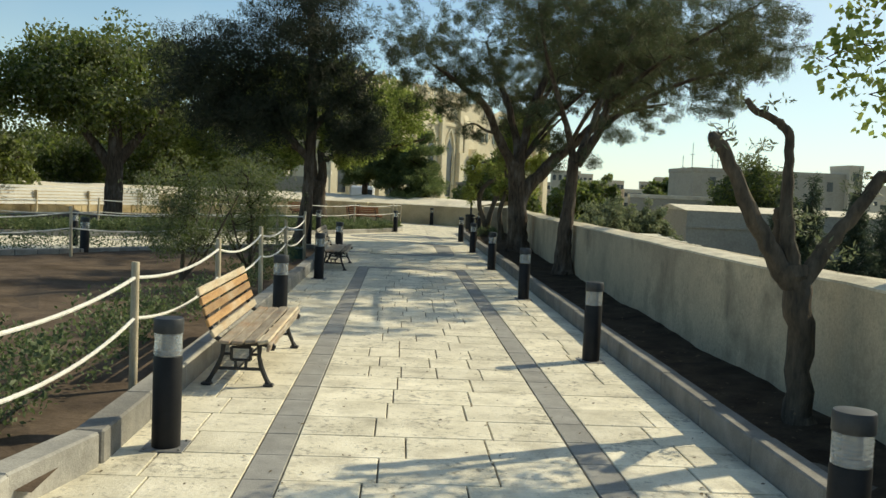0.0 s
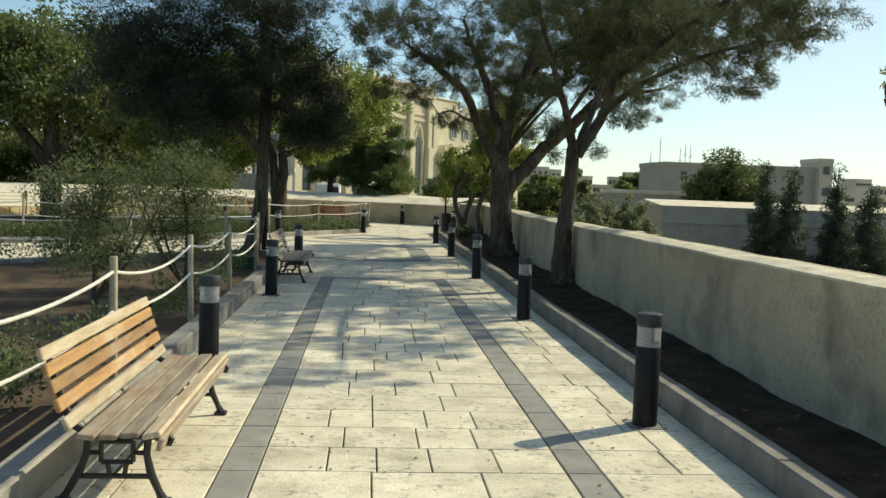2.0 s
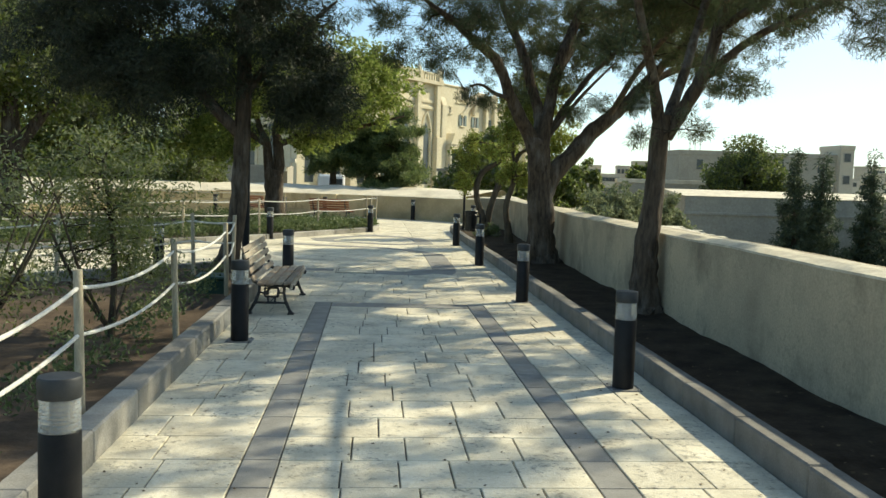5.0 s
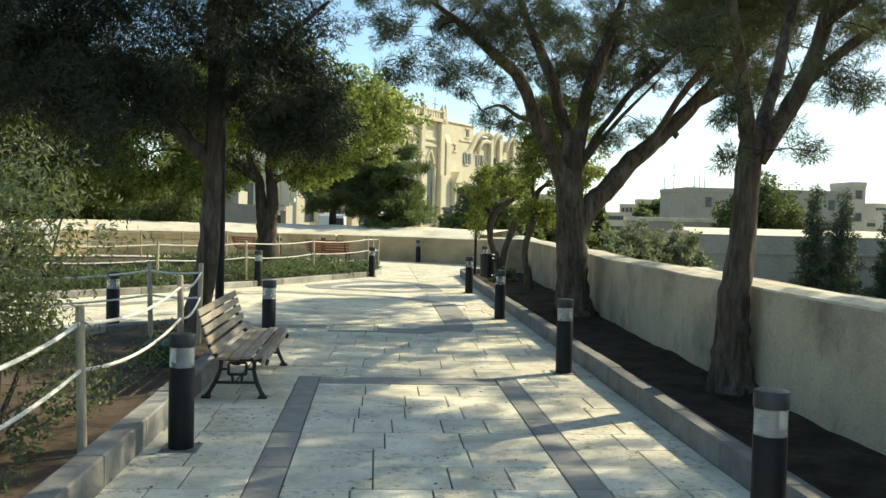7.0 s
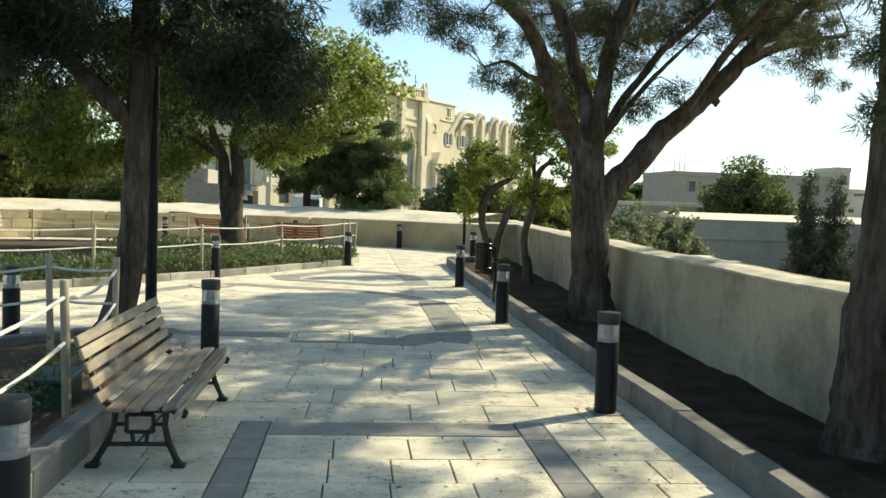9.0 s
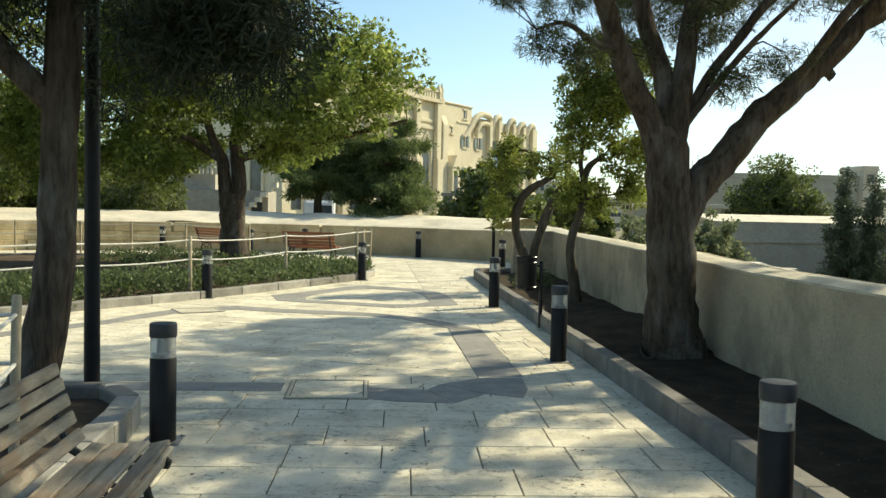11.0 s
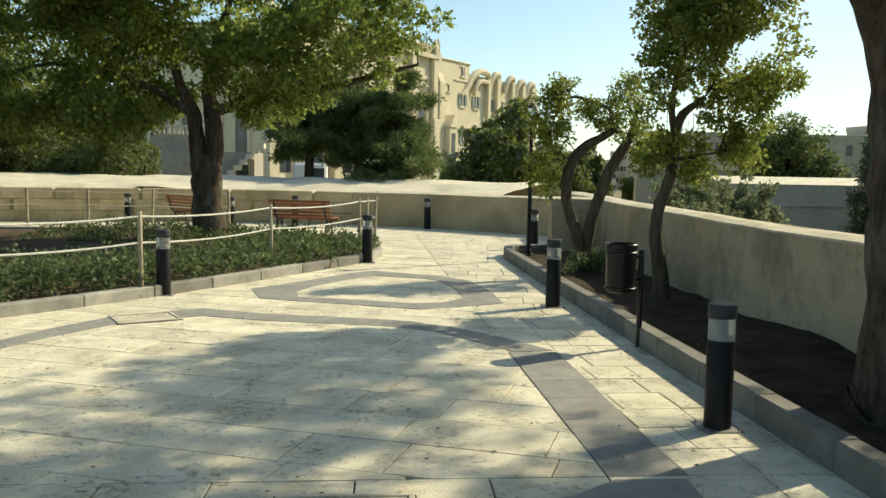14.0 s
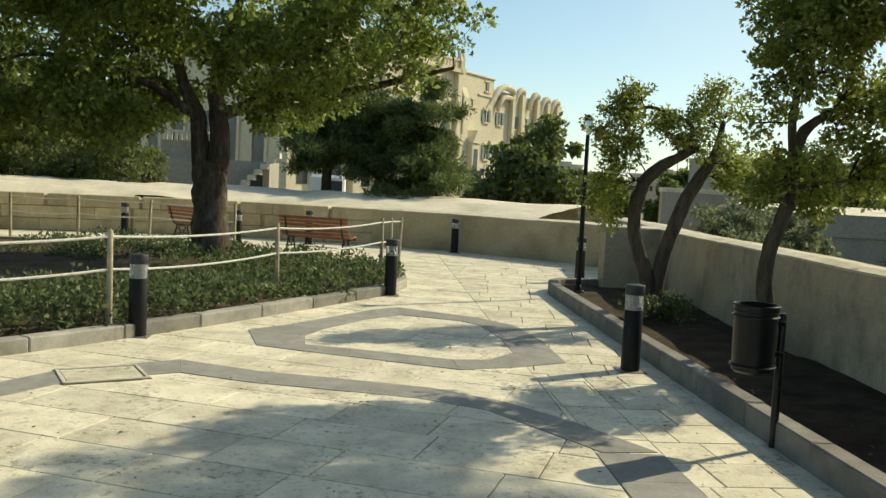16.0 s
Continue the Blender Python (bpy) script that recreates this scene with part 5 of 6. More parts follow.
shrubs("shrubs", "low weeds along the roped kerb", spots_m, (0.16, 0.2, 0.15), 60, M_LEAF_HEDGE, 35)
spots_b = [(x + rng0.uniform(-0.2, 0.2), y + rng0.uniform(-0.2, 0.2), 0.2 + rng0.uniform(0, 0.2)) for k in (0.45, 0.8, 1.2) for x, y in resample(offset_line(LEFT_BED, -k), 0.2) if x < -4.6 and y > 11.5]
shrubs("shrubs", "dark shrubs along the back of the roped bed", spots_b, (0.32, 0.32, 0.25), 60, M_LEAF_HEDGE, 34)


# ---- distance: trees and buildings ----
def far_tree(x, y, z, h, w, seed, mats, label, name="background_tree", count=240, leafsize=(0.2, 0.13), trunk=0.25, low=0.3):
    limbs = [[(x, y, z, trunk), (x + 0.1, y, z + h * 0.3, trunk * 0.8), (x, y, z + h * 0.75, trunk * 0.3)], [(x, y, z + h * 0.25, trunk * 0.6), (x + w * 0.5, y, z + h * 0.6, trunk * 0.2)], [(x, y, z + h * 0.25, trunk * 0.6), (x - w * 0.5, y, z + h * 0.6, trunk * 0.2)]]
    rr = random.Random(seed)
    crown = [((x, y, z + h * (1 + low) / 2), (w * 0.75, w * 0.75, h * (1 - low) / 2))]
    for k in range(4):
        a = rr.uniform(0, 6.28)
        crown.append(((x + w * 0.5 * math.cos(a), y + w * 0.5 * math.sin(a), z + h * rr.uniform(low + 0.15, 0.8)), (w * 0.5, w * 0.5, h * 0.18)))
    return grow(name, label, "tree", limbs, crown, count, 85, leafsize, mats, M_BARK, seed, w * 0.15, 0.2, 0.5, 0.5)


MID = [(M_LEAF_MID, 0.7), (M_LEAF_OLIVE, 0.3)]
OLV = [(M_LEAF_OLIVE, 1.0)]
CON = [(M_LEAF_CONIFER, 1.0)]
far_tree(-10.5, 33.0, 0.0, 7.3, 4.0, 41, MID, "large spreading green tree on the island", trunk=0.35, count=460, leafsize=(0.15, 0.09), low=0.36)
far_tree(-16.0, 31.0, 0.0, 6.2, 3.8, 42, MID, "large spreading green tree on the island", trunk=0.35, count=360, leafsize=(0.15, 0.09), low=0.36)
far_tree(-12.8, 53.0, -3.0, 8.8, 3.3, 43, MID, "green tree beyond the rampart", low=0.15)
far_tree(-12.4, 45.5, -1.0, 6.6, 2.6, 71, MID, "green tree beyond the rampart", low=0.1)
far_tree(-7.8, 46.8, -1.2, 4.7, 1.9, 73, [(M_LEAF_MID, 0.6), (M_LEAF_OLIVE, 0.4)], "low spreading olive-green tree beyond the rampart", low=0.12, leafsize=(0.11, 0.06), count=330)
far_tree(-10.6, 46.8, -1.2, 4.4, 1.9, 74, [(M_LEAF_MID, 0.6), (M_LEAF_OLIVE, 0.4)], "low spreading olive-green tree beyond the rampart", low=0.12, leafsize=(0.11, 0.06), count=330)
far_tree(-17.0, 52.0, -3.0, 7.8, 4.4, 44, MID, "green tree beyond the rampart")
far_tree(-17.0, 37.0, 0.0, 3.6, 3.0, 38, MID, "dense low green tree behind the island", low=0.0)
far_tree(-22.0, 34.0, 0.0, 4.6, 3.4, 37, MID, "dense low green tree behind the island", low=0.0)
far_tree(-18.0, 46.0, -1.0, 5.0, 3.6, 36, MID, "dense low green tree beyond the rampart", low=0.0)
far_tree(-24.0, 44.0, -2.0, 8.5, 5.0, 40, MID, "green tree beyond the rampart")


def pine(x, y, z, h, w, seed, label, tiers=7, count=420, low=0.08):
    """A broad conifer: uneven flat boughs in tiers, gaps between them."""
    rr = random.Random(seed)
    limbs, crown = [[(x, y, z, 0.2), (x + 0.05, y, z + h * 0.5, 0.13), (x, y, z + h, 0.03)]], []
    for k in range(tiers):
        u = low + (0.94 - low) * k / (tiers - 1)
        reach = w * (1.0 - max(0.0, u - low)) ** 0.6 * rr.uniform(0.85, 1.1) + 0.2
        for q in range(4 if u < 0.8 else 2):
            a = rr.uniform(0, 6.28) if u > 0.8 else q * 1.57 + rr.uniform(-0.6, 0.6) + k * 0.7
            g = reach * rr.uniform(0.5, 0.85)
            cx, cy, cz = x + g * math.cos(a), y + g * math.sin(a), z + h * (u + rr.uniform(-0.09, 0.09))
            limbs.append([(x, y, cz - 0.25, 0.05), (x + g * 0.5 * math.cos(a), y + g * 0.5 * math.sin(a), cz - 0.12, 0.035), (cx, cy, cz, 0.012)])
            crown.append(((cx, cy, cz), (reach * 0.5 + 0.15, reach * 0.5 + 0.15, h * 0.085)))
        crown.append(((x, y, z + h * u), (reach * 0.5, reach * 0.5, h * 0.09)))
    return grow("pine", label, "tree", limbs, crown, count, 100, (0.17, 0.034), CON, M_BARK, seed, 0.27, -0.25, 0.6, 0.3, flat=0.5)


pine(0.85, 46.3, 0.7, 3.6, 1.55, 45, "broad sunlit green pine standing on the rampart", 7, 520, 0.03)
pine(-0.4, 47.8, 0.2, 4.0, 1.5, 39, "dark green pine standing on the rampart", 6, 420, 0.48)
pine(-2.0, 47.6, 0.2, 3.6, 1.25, 46, "dark green pine standing on the rampart", 6, 380, 0.56)
far_tree(6.3, 58.0, -4.0, 8.7, 3.1, 47, MID, "round green tree before the large building", low=0.15, count=420, leafsize=(0.26, 0.18))
far_tree(11.5, 49.0, -5.0, 7.2, 2.5, 48, OLV, "grey-green olive below the parapet", low=0.1, count=520, leafsize=(0.17, 0.08))
far_tree(13.9, 50.0, -5.0, 6.5, 2.0, 49, OLV, "grey-green olive below the parapet", low=0.1, count=520, leafsize=(0.17, 0.08))
far_tree(9.0, 44.0, -5.0, 5.8, 2.0, 50, OLV, "grey-green olive below the parapet", low=0.1, count=520, leafsize=(0.17, 0.08))
far_tree(4.9, 42.2, -0.9, 1.95, 1.1, 72, OLV, "sparse grey-green bush beyond the end wall", count=170, leafsize=(0.07, 0.03), trunk=0.05, low=0.2)
far_tree(37.4, 95.0, -5.0, 11.9, 5.7, 51, [(M_LEAF_MID, 0.5), (M_LEAF_TAM, 0.5)], "large dark round tree before a flat-roofed house", low=0.1, count=720, leafsize=(0.26, 0.17))
def spire(x, y, z, h, w, seed, label):
    """A tall narrow conifer: whorls that shrink towards the top."""
    crown = [((x, y, z + h * u), (w * (1.25 - 1.15 * u), w * (1.25 - 1.15 * u), h * 0.08)) for u in np.linspace(0.1, 0.95, 9)]
    return grow("conifer", label, "tree", [[(x, y, z, 0.2), (x, y, z + h * 0.5, 0.12), (x, y, z + h, 0.02)]], crown, 190, 60, (0.32, 0.08), [(M_LEAF_DARK, 1.0)], M_BARK, seed, w * 0.2, 0.4, 0.4, 0.4)


for k, (x, y, h, w) in enumerate(((30.8, 70.0, 9.7, 1.9), (33.0, 70.5, 9.0, 2.2), (36.6, 70.0, 9.0, 2.0), (40.5, 72.0, 8.0, 2.8), (44.5, 70.0, 7.0, 3.0))):
    spire(x, y, -5.0, h, w, 52 + k, "slim dark conifer below the parapet")
for k in range(7):
    far_tree(28 + k * 5.2, 150 + (k % 3) * 9, -6.0, 10.6 + (k * 5 % 3) * 0.8, 4.6, 60 + k, MID, "dark tree of a distant grove", count=110, leafsize=(0.6, 0.4), low=0.1)


def house(x, y, w, d, z0, z1, label, storeys=2, turn=0, mat=M_FAR, bays=4, name="house"):
    """A flat-roofed limestone house with real window openings set back in its front."""
    ob = thing(name, label, "building", at=pose(x, y, 0, 0, 0, turn))
    part("wall", Shape().box(-w / 2, 0, z0, w / 2, d, z1), mat, ob)
    part("roof_parapet", Shape().box(-w / 2 - 0.1, -0.1, z1 - 0.3, w / 2 + 0.1, d + 0.1, z1 + 0.35, 0.03), mat, ob)
    sh = (z1 - z0) / storeys
    for s in range(storeys):
        for b in range(bays):
            cx = -w / 2 + (b + 0.5) * w / bays
            zz = z0 + s * sh + sh * 0.35
            win = part("window", Shape().box(cx - 0.6, -0.06, zz, cx + 0.6, 0.05, zz + sh * 0.42), M_FARWALL, ob)
            part("pane", Shape().box(cx - 0.45, -0.08, zz + 0.1, cx + 0.45, -0.05, zz + sh * 0.42 - 0.1), M_WINDOW, win)
    return ob


rf = random.Random(77)
for k in range(24):
    x = 46 + k * 5.4
    y = 270 + rf.uniform(-20, 60)
    house(x * y / 280, y, rf.uniform(4, 9), 8, -8, rf.uniform(4.0, 9.5) * y / 290, "distant flat-roofed limestone house of the town", 4, rf.uniform(-14, 14), bays=rf.randint(3, 5))
house(54.5, 130.0, 23.6, 12, -5, 6.3, "long flat-roofed limestone building behind trees", 3, 0, M_FARWALL, 4)
house(66.7, 129.0, 2.0, 6, -5, 7.6, "narrow limestone stair tower at the long building", 4, 0, bays=1)
for x, y, h in ((94.8, 300.0, 17.0), (98.0, 300.0, 21.5), (105.0, 300.0, 18.0), (107.5, 302.0, 20.0), (110.0, 304.0, 19.5)):
    mast = thing("radio_mast", "thin distant lattice radio mast above the town", "mast", at=pose(x, y, -6))
    part("lattice", Shape().tube([(0, 0, 0), (0, 0, h + 6)], [0.22, 0.10], 5), M_STEEL, mast)
    part("cross_arm", Shape().tube([(-0.8, 0, h + 2), (0.8, 0, h + 2)], 0.08, 4), M_STEEL, mast)
bastion = thing("bastion", "grey limestone bastion wall with a pale sloping top", "wall", at=pose(25.3, 78, 0, 0, 0, -2))
bastion["kind"] = "structure"
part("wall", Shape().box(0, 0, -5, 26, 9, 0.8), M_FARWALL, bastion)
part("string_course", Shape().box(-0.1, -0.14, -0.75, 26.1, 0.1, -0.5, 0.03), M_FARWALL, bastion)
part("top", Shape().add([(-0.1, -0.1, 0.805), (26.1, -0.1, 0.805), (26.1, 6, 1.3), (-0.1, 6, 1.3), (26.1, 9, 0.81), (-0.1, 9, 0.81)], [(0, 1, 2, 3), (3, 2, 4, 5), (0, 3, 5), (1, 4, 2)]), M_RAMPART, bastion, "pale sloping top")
outwork = thing("outwork", "long pale limestone garden wall below the town", "wall", at=pose(26.8, 104, 0))
outwork["kind"] = "structure"
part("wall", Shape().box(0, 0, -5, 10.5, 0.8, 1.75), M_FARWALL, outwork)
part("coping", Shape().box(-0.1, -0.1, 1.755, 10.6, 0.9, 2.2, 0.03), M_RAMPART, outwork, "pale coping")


ruin = thing("ruined_house", "pale limestone ruined house with an outside stair", "building", at=pose(-10.4, 62, 0))
part("wall", Shape().box(0, 0, -5, 5.0, 4, 2.1).box(0.01, 0.3, 2.11, 2.2, 3.9, 2.9), M_FARWALL, ruin)
part("wall", Shape().box(-9, 1, -5, -0.02, 3, 1.9), M_FARWALL, ruin)
for k in range(9):
    part("step", Shape().box(3.0 + 0.28 * k, -0.9, 0.2 + 0.26 * k, 3.3 + 0.28 * k, -0.02, 0.45 + 0.26 * k), M_RAMPART, ruin)
rail = Shape()
for k in range(9):
    rail.box(0.2 + 0.22 * k, 0.1, 2.9, 0.3 + 0.22 * k, 0.25, 3.25)
part("balustrade", rail.box(0.1, 0.05, 3.251, 2.2, 0.3, 3.35), M_RAMPART, ruin)
part("door", Shape().box(4.0, -0.03, 0.3, 4.7, 0.02, 1.5), M_WINDOW, ruin)
van = thing("van", "white van parked beyond the rampart", "van", at=pose(-2.9, 61, -0.4))
part("body", Shape().box(-0.6, 0, 0.3, 1.0, 1.7, 2.05, 0.12), M_WHITE, van)
part("bonnet", Shape().box(1.01, 0.05, 0.3, 1.9, 1.65, 1.25, 0.12), M_WHITE, van)
part("window", Shape().box(0.2, -0.01, 1.3, 0.9, 0.01, 1.8, 0.004), M_WINDOW, van)
for x in (-0.2, 1.4):
    wheel = part("wheel", Shape().tube([(x, -0.02, 0.3), (x, 0.2, 0.3)], 0.3, 16), M_BLACK, van)
gate = thing("iron_gate", "grey iron gate between stone pillars beyond the rampart", "gate", at=pose(4.3, 60, 0))
part("pillar", Shape().box(-0.6, 0, -5, -0.1, 0.5, 2.0, 0.03).box(-0.68, -0.08, 2.01, -0.02, 0.58, 2.2, 0.03), M_FARWALL, gate)
for k in range(9):
    part("bar", Shape().tube([(0.1 * k + 0.02, 0.2, -5), (0.1 * k + 0.02, 0.2, 2.5)], 0.02, 5), M_STEEL, gate)
part("rail", Shape().box(-0.08, 0.17, 2.2, 0.95, 0.23, 2.26), M_STEEL, gate)


# the large gothic building
def gothic(at):
    ob = thing("gothic_building", "honey limestone gothic building with buttresses, pinnacles and shuttered windows", "building", at=at)
    top = 10.9
    part("wall", Shape().box(-22, 0, -6, 0, 14, top), M_FACADE, ob)
    part("wall", Shape().box(0.02, 0.3, -6, 22.2, 14, 10.1), M_FACADE, ob, "plain side wing")
    for x in np.arange(-21.5, 0.0, 3.5):
        b = part("buttress", Shape().box(x - 0.5, -0.6, -6, x + 0.5, -0.02, 5.6, 0.05).box(x - 0.38, -0.42, 5.61, x + 0.38, -0.02, top - 0.3, 0.05), M_FACADE, ob)
        part("pinnacle", Shape().box(x - 0.22, -0.5, top - 0.29, x + 0.22, 0.0, top + 0.7, 0.04).add([(x - 0.25, -0.52, top + 0.7), (x + 0.25, -0.52, top + 0.7), (x + 0.25, 0.02, top + 0.7), (x - 0.25, 0.02, top + 0.7), (x, -0.25, top + 1.5)], [(0, 1, 4), (1, 2, 4), (2, 3, 4), (3, 0, 4)]), M_FACADE, b)
        if x < -1:
            w = part("window", Shape().tube([(x + 0.9, -0.05, 1.0), (x + 0.9, -0.05, 6.2), (x + 1.25, -0.05, 7.2), (x + 1.75, -0.05, 7.9), (x + 2.25, -0.05, 7.2), (x + 2.6, -0.05, 6.2), (x + 2.6, -0.05, 1.0)], 0.15, 6), M_FACADE, ob, "pointed stone arch")
            part("pane", Shape().add([(x + 1.2, -0.03, 1.0), (x + 2.3, -0.03, 1.0), (x + 2.3, -0.03, 6.0), (x + 1.75, -0.03, 7.0), (x + 1.2, -0.03, 6.0)], [(0, 1, 2, 3, 4)]), M_WINDOW, w)
            part("frieze", Shape().box(x + 0.5, -0.16, 8.2, x + 3.0, -0.01, 8.5, 0.03).box(x + 0.5, -0.12, 8.8, x + 3.0, -0.01, 9.1, 0.03), M_FACADE, ob)
    for y in np.arange(1.2, 13.0, 2.4):
        w = part("window", Shape().box(-22.12, y - 0.15, -3.2, -22.005, y + 1.15, -3.0, 0.02), M_FACADE, ob, "stone sill")
        part("pane", Shape().box(-22.06, y, -3.0, -22.006, y + 1.0, 5.5), M_WINDOW, w, "tall dark window")
        part("jamb", Shape().box(-22.16, y - 0.25, -3.0, -22.005, y - 0.02, 6.2, 0.03), M_FACADE, w)
        part("jamb", Shape().box(-22.16, y + 1.02, -3.0, -22.005, y + 1.25, 6.2, 0.03), M_FACADE, w)
    rail = Shape()
    for x in np.arange(-22, -0.2, 0.45):
        rail.box(x, -0.35, top + 0.05, x + 0.2, -0.2, top + 0.65)
    rail.box(-22, -0.42, top + 0.651, 0, -0.12, top + 0.82).box(-22.1, -0.5, top - 0.28, 0.1, -0.05, top + 0.05)
    part("balustrade", rail, M_FACADE, ob)["kind"] = "stuff"
    part("corner_pier", Shape().box(0.03, -0.5, -6, 0.95, 0.29, 8.8, 0.05).box(0.1, -0.2, 8.81, 0.75, 0.29, top + 0.3, 0.05).add([(0.03, -0.5, 8.81), (0.95, -0.5, 8.81), (0.95, -0.2, 9.6), (0.03, -0.2, 9.6)], [(0, 1, 2, 3)]), M_FACADE, ob)
    part("finial", Shape().lathe([(0.2, 0), (0.16, 0.5), (0.24, 0.6), (0.05, 1.3)], 8, (0.42, 0.0, top + 0.3)), M_FACADE, ob)
    part("tower", Shape().box(1.0, 0.05, -6, 6.3, 6, top - 0.05, 0.03), M_FACADE, ob)
    part("cornice", Shape().box(0.95, -0.08, top - 0.045, 6.4, 6.1, top + 0.1, 0.03), M_FACADE, ob)
    part("string_course", Shape().box(3.4, -0.05, 9.25, 6.35, 0.045, 9.4, 0.02), M_FACADE, ob)
    # a long flying arch, a smaller one under it, and piers with rolled tops
    part("flying_buttress", Shape().tube([(4.7, 0.0, 8.0), (5.6, 0.0, 8.7), (6.5, 0.0, 9.6), (7.3, 0.0, 10.2), (8.3, 0.0, 10.5), (9.6, 0.0, 10.45), (10.3, 0.05, 10.2)], [0.2, 0.25, 0.28, 0.3, 0.32, 0.32, 0.3], 8), M_FACADE, ob, smooth=True)
    part("flying_buttress", Shape().tube([(7.2, 0.0, 8.3), (7.5, 0.0, 9.0), (8.1, 0.0, 9.5), (9.0, 0.0, 9.65), (10.0, 0.05, 9.6)], [0.2, 0.22, 0.24, 0.24, 0.22], 8), M_FACADE, ob, smooth=True)
    part("pier", Shape().box(9.9, -0.12, -6, 10.5, 0.29, 10.3, 0.04), M_FACADE, ob)
    for x, z in ((12.0, 10.6), (15.3, 10.55), (17.8, 10.4), (20.2, 10.4)):
        part("flying_buttress", Shape().tube([(x - 1.5, 0.1, z - 1.6), (x - 1.2, 0.05, z - 0.7), (x - 0.6, 0.0, z - 0.1), (x, 0.0, z), (x + 0.45, 0.05, z - 0.25)], [0.2, 0.24, 0.28, 0.3, 0.26], 8), M_FACADE, ob, smooth=True)
        part("pier", Shape().box(x - 0.1, -0.12, -6, x + 0.6, 0.29, z - 0.15, 0.04), M_FACADE, ob)
    for x, z, h, wide in ((5.0, 9.75, 0.75, 0.3), (2.5, 8.2, 0.55, 0.16), (5.0, 7.05, 1.1, 0.34), (8.1, 7.05, 1.1, 0.34), (11.0, 6.95, 1.15, 0.34), (5.3, 3.8, 1.3, 0.36), (8.3, 3.8, 1.3, 0.36), (11.3, 3.8, 1.3, 0.36), (13.9, 6.9, 1.15, 0.3), (16.6, 6.9, 1.15, 0.3)):
        y = 0.05 if x < 6.3 else 0.3
        w = part("window", Shape().box(x - wide - 0.2, y - 0.12, z - 0.15, x + wide + 0.2, y - 0.005, z, 0.02), M_FACADE, ob, "stone sill")
        part("lintel", Shape().box(x - wide - 0.2, y - 0.10, z + h + 0.005, x + wide + 0.2, y - 0.005, z + h + 0.16, 0.02), M_FACADE, w)
        part("pane", Shape().box(x - wide, y - 0.03, z + 0.01, x + wide, y - 0.006, z + h), M_WINDOW, w)
        part("mullion", Shape().box(x - 0.05, y - 0.07, z + 0.005, x + 0.05, y - 0.031, z + h), M_FACADE, w)
        if wide > 0.32:
            for side in (-1, 1):
                part("shutter", Shape().box(x + side * (wide + 0.24) - 0.2, y - 0.09, z + 0.01, x + side * (wide + 0.24) + 0.2, y - 0.034, z + h, 0.01), M_SHUTTER, w, "grey-green shutter")
    porch = part("porch", Shape().box(0.98, -1.0, -6, 2.3, 0.04, 5.0, 0.05).add([(0.9, -1.1, 5.01), (2.4, -1.1, 5.01), (2.4, 0.04, 5.01), (0.9, 0.04, 5.01), (1.65, -1.1, 6.1), (1.65, 0.04, 6.1)], [(0, 1, 4), (1, 2, 5, 4), (3, 0, 4, 5), (2, 3, 5)]), M_FACADE, ob)
    # dark sheet on the porch front, painted shade in place of a recess
    part("niche", Shape().box(1.3, -1.03, 2.4, 1.95, -1.004, 4.5), M_WINDOW, porch, "flat dark panel for the shade of a doorway recess")
    part("aerial", Shape().tube([(3.4, 3, top + 0.3), (3.4, 3, top + 2.8)], 0.04, 5).tube([(2.9, 3, top + 2.1), (3.9, 3, top + 2.1)], 0.03, 5), M_IRON, ob)
    return ob


gothic(pose(6.0, 95.0, 0, 0, 0, 55))


# ---- inlaid grey bands ----
def band(line, width, name, label, closed=False):
    ob = thing(name, label, "paving band")
    ob["kind"] = "structure"
    pts = resample(line + ([line[0]] if closed else []), 0.55)
    l, r = offset_line(pts, width / 2), offset_line(pts, -width / 2)
    for i in range(len(pts) - 1):
        part("slab", Shape().prism([l[i], l[i + 1], r[i + 1], r[i]], -0.012, 0.0045, 0.003), M_STRIP, ob)
    return ob


def inlay(outer, inner, name, label, closed=False):
    """Stone pieces between two edges that run side by side."""
    ob = thing(name, label, "paving band")
    ob["kind"] = "structure"
    n = len(outer)
    for i in range(n if closed else n - 1):
        k = (i + 1) % n
        quad = [outer[i], outer[k], inner[k], inner[i]]
        if sum(a[0] * b[1] - b[0] * a[1] for a, b in zip(quad, quad[1:] + quad[:1])) < 0:
            quad = quad[::-1]
        part("slab", Shape().prism(quad, -0.012, 0.0055, 0.003), M_STRIP, ob)
    return ob


inlay([(-7.3, 22.6), (-4.6, 24.4), (-3.42, 25.93), (-3.15, 26.58), (-2.79, 27.2), (-2.0, 27.74), (-1.3, 27.4), (-0.6, 27.22), (0.07, 27.02), (0.6, 26.65), (1.0, 26.15), (1.38, 25.5)],
      [(-7.15, 22.3), (-4.4, 24.15), (-3.25, 25.65), (-2.97, 26.22), (-2.6, 26.85), (-1.9, 27.26), (-1.3, 27.0), (-0.7, 26.85), (-0.05, 26.68), (0.42, 26.4), (0.72, 25.95), (1.02, 25.47)], "inlay_band", "curving grey stone band across the plaza")
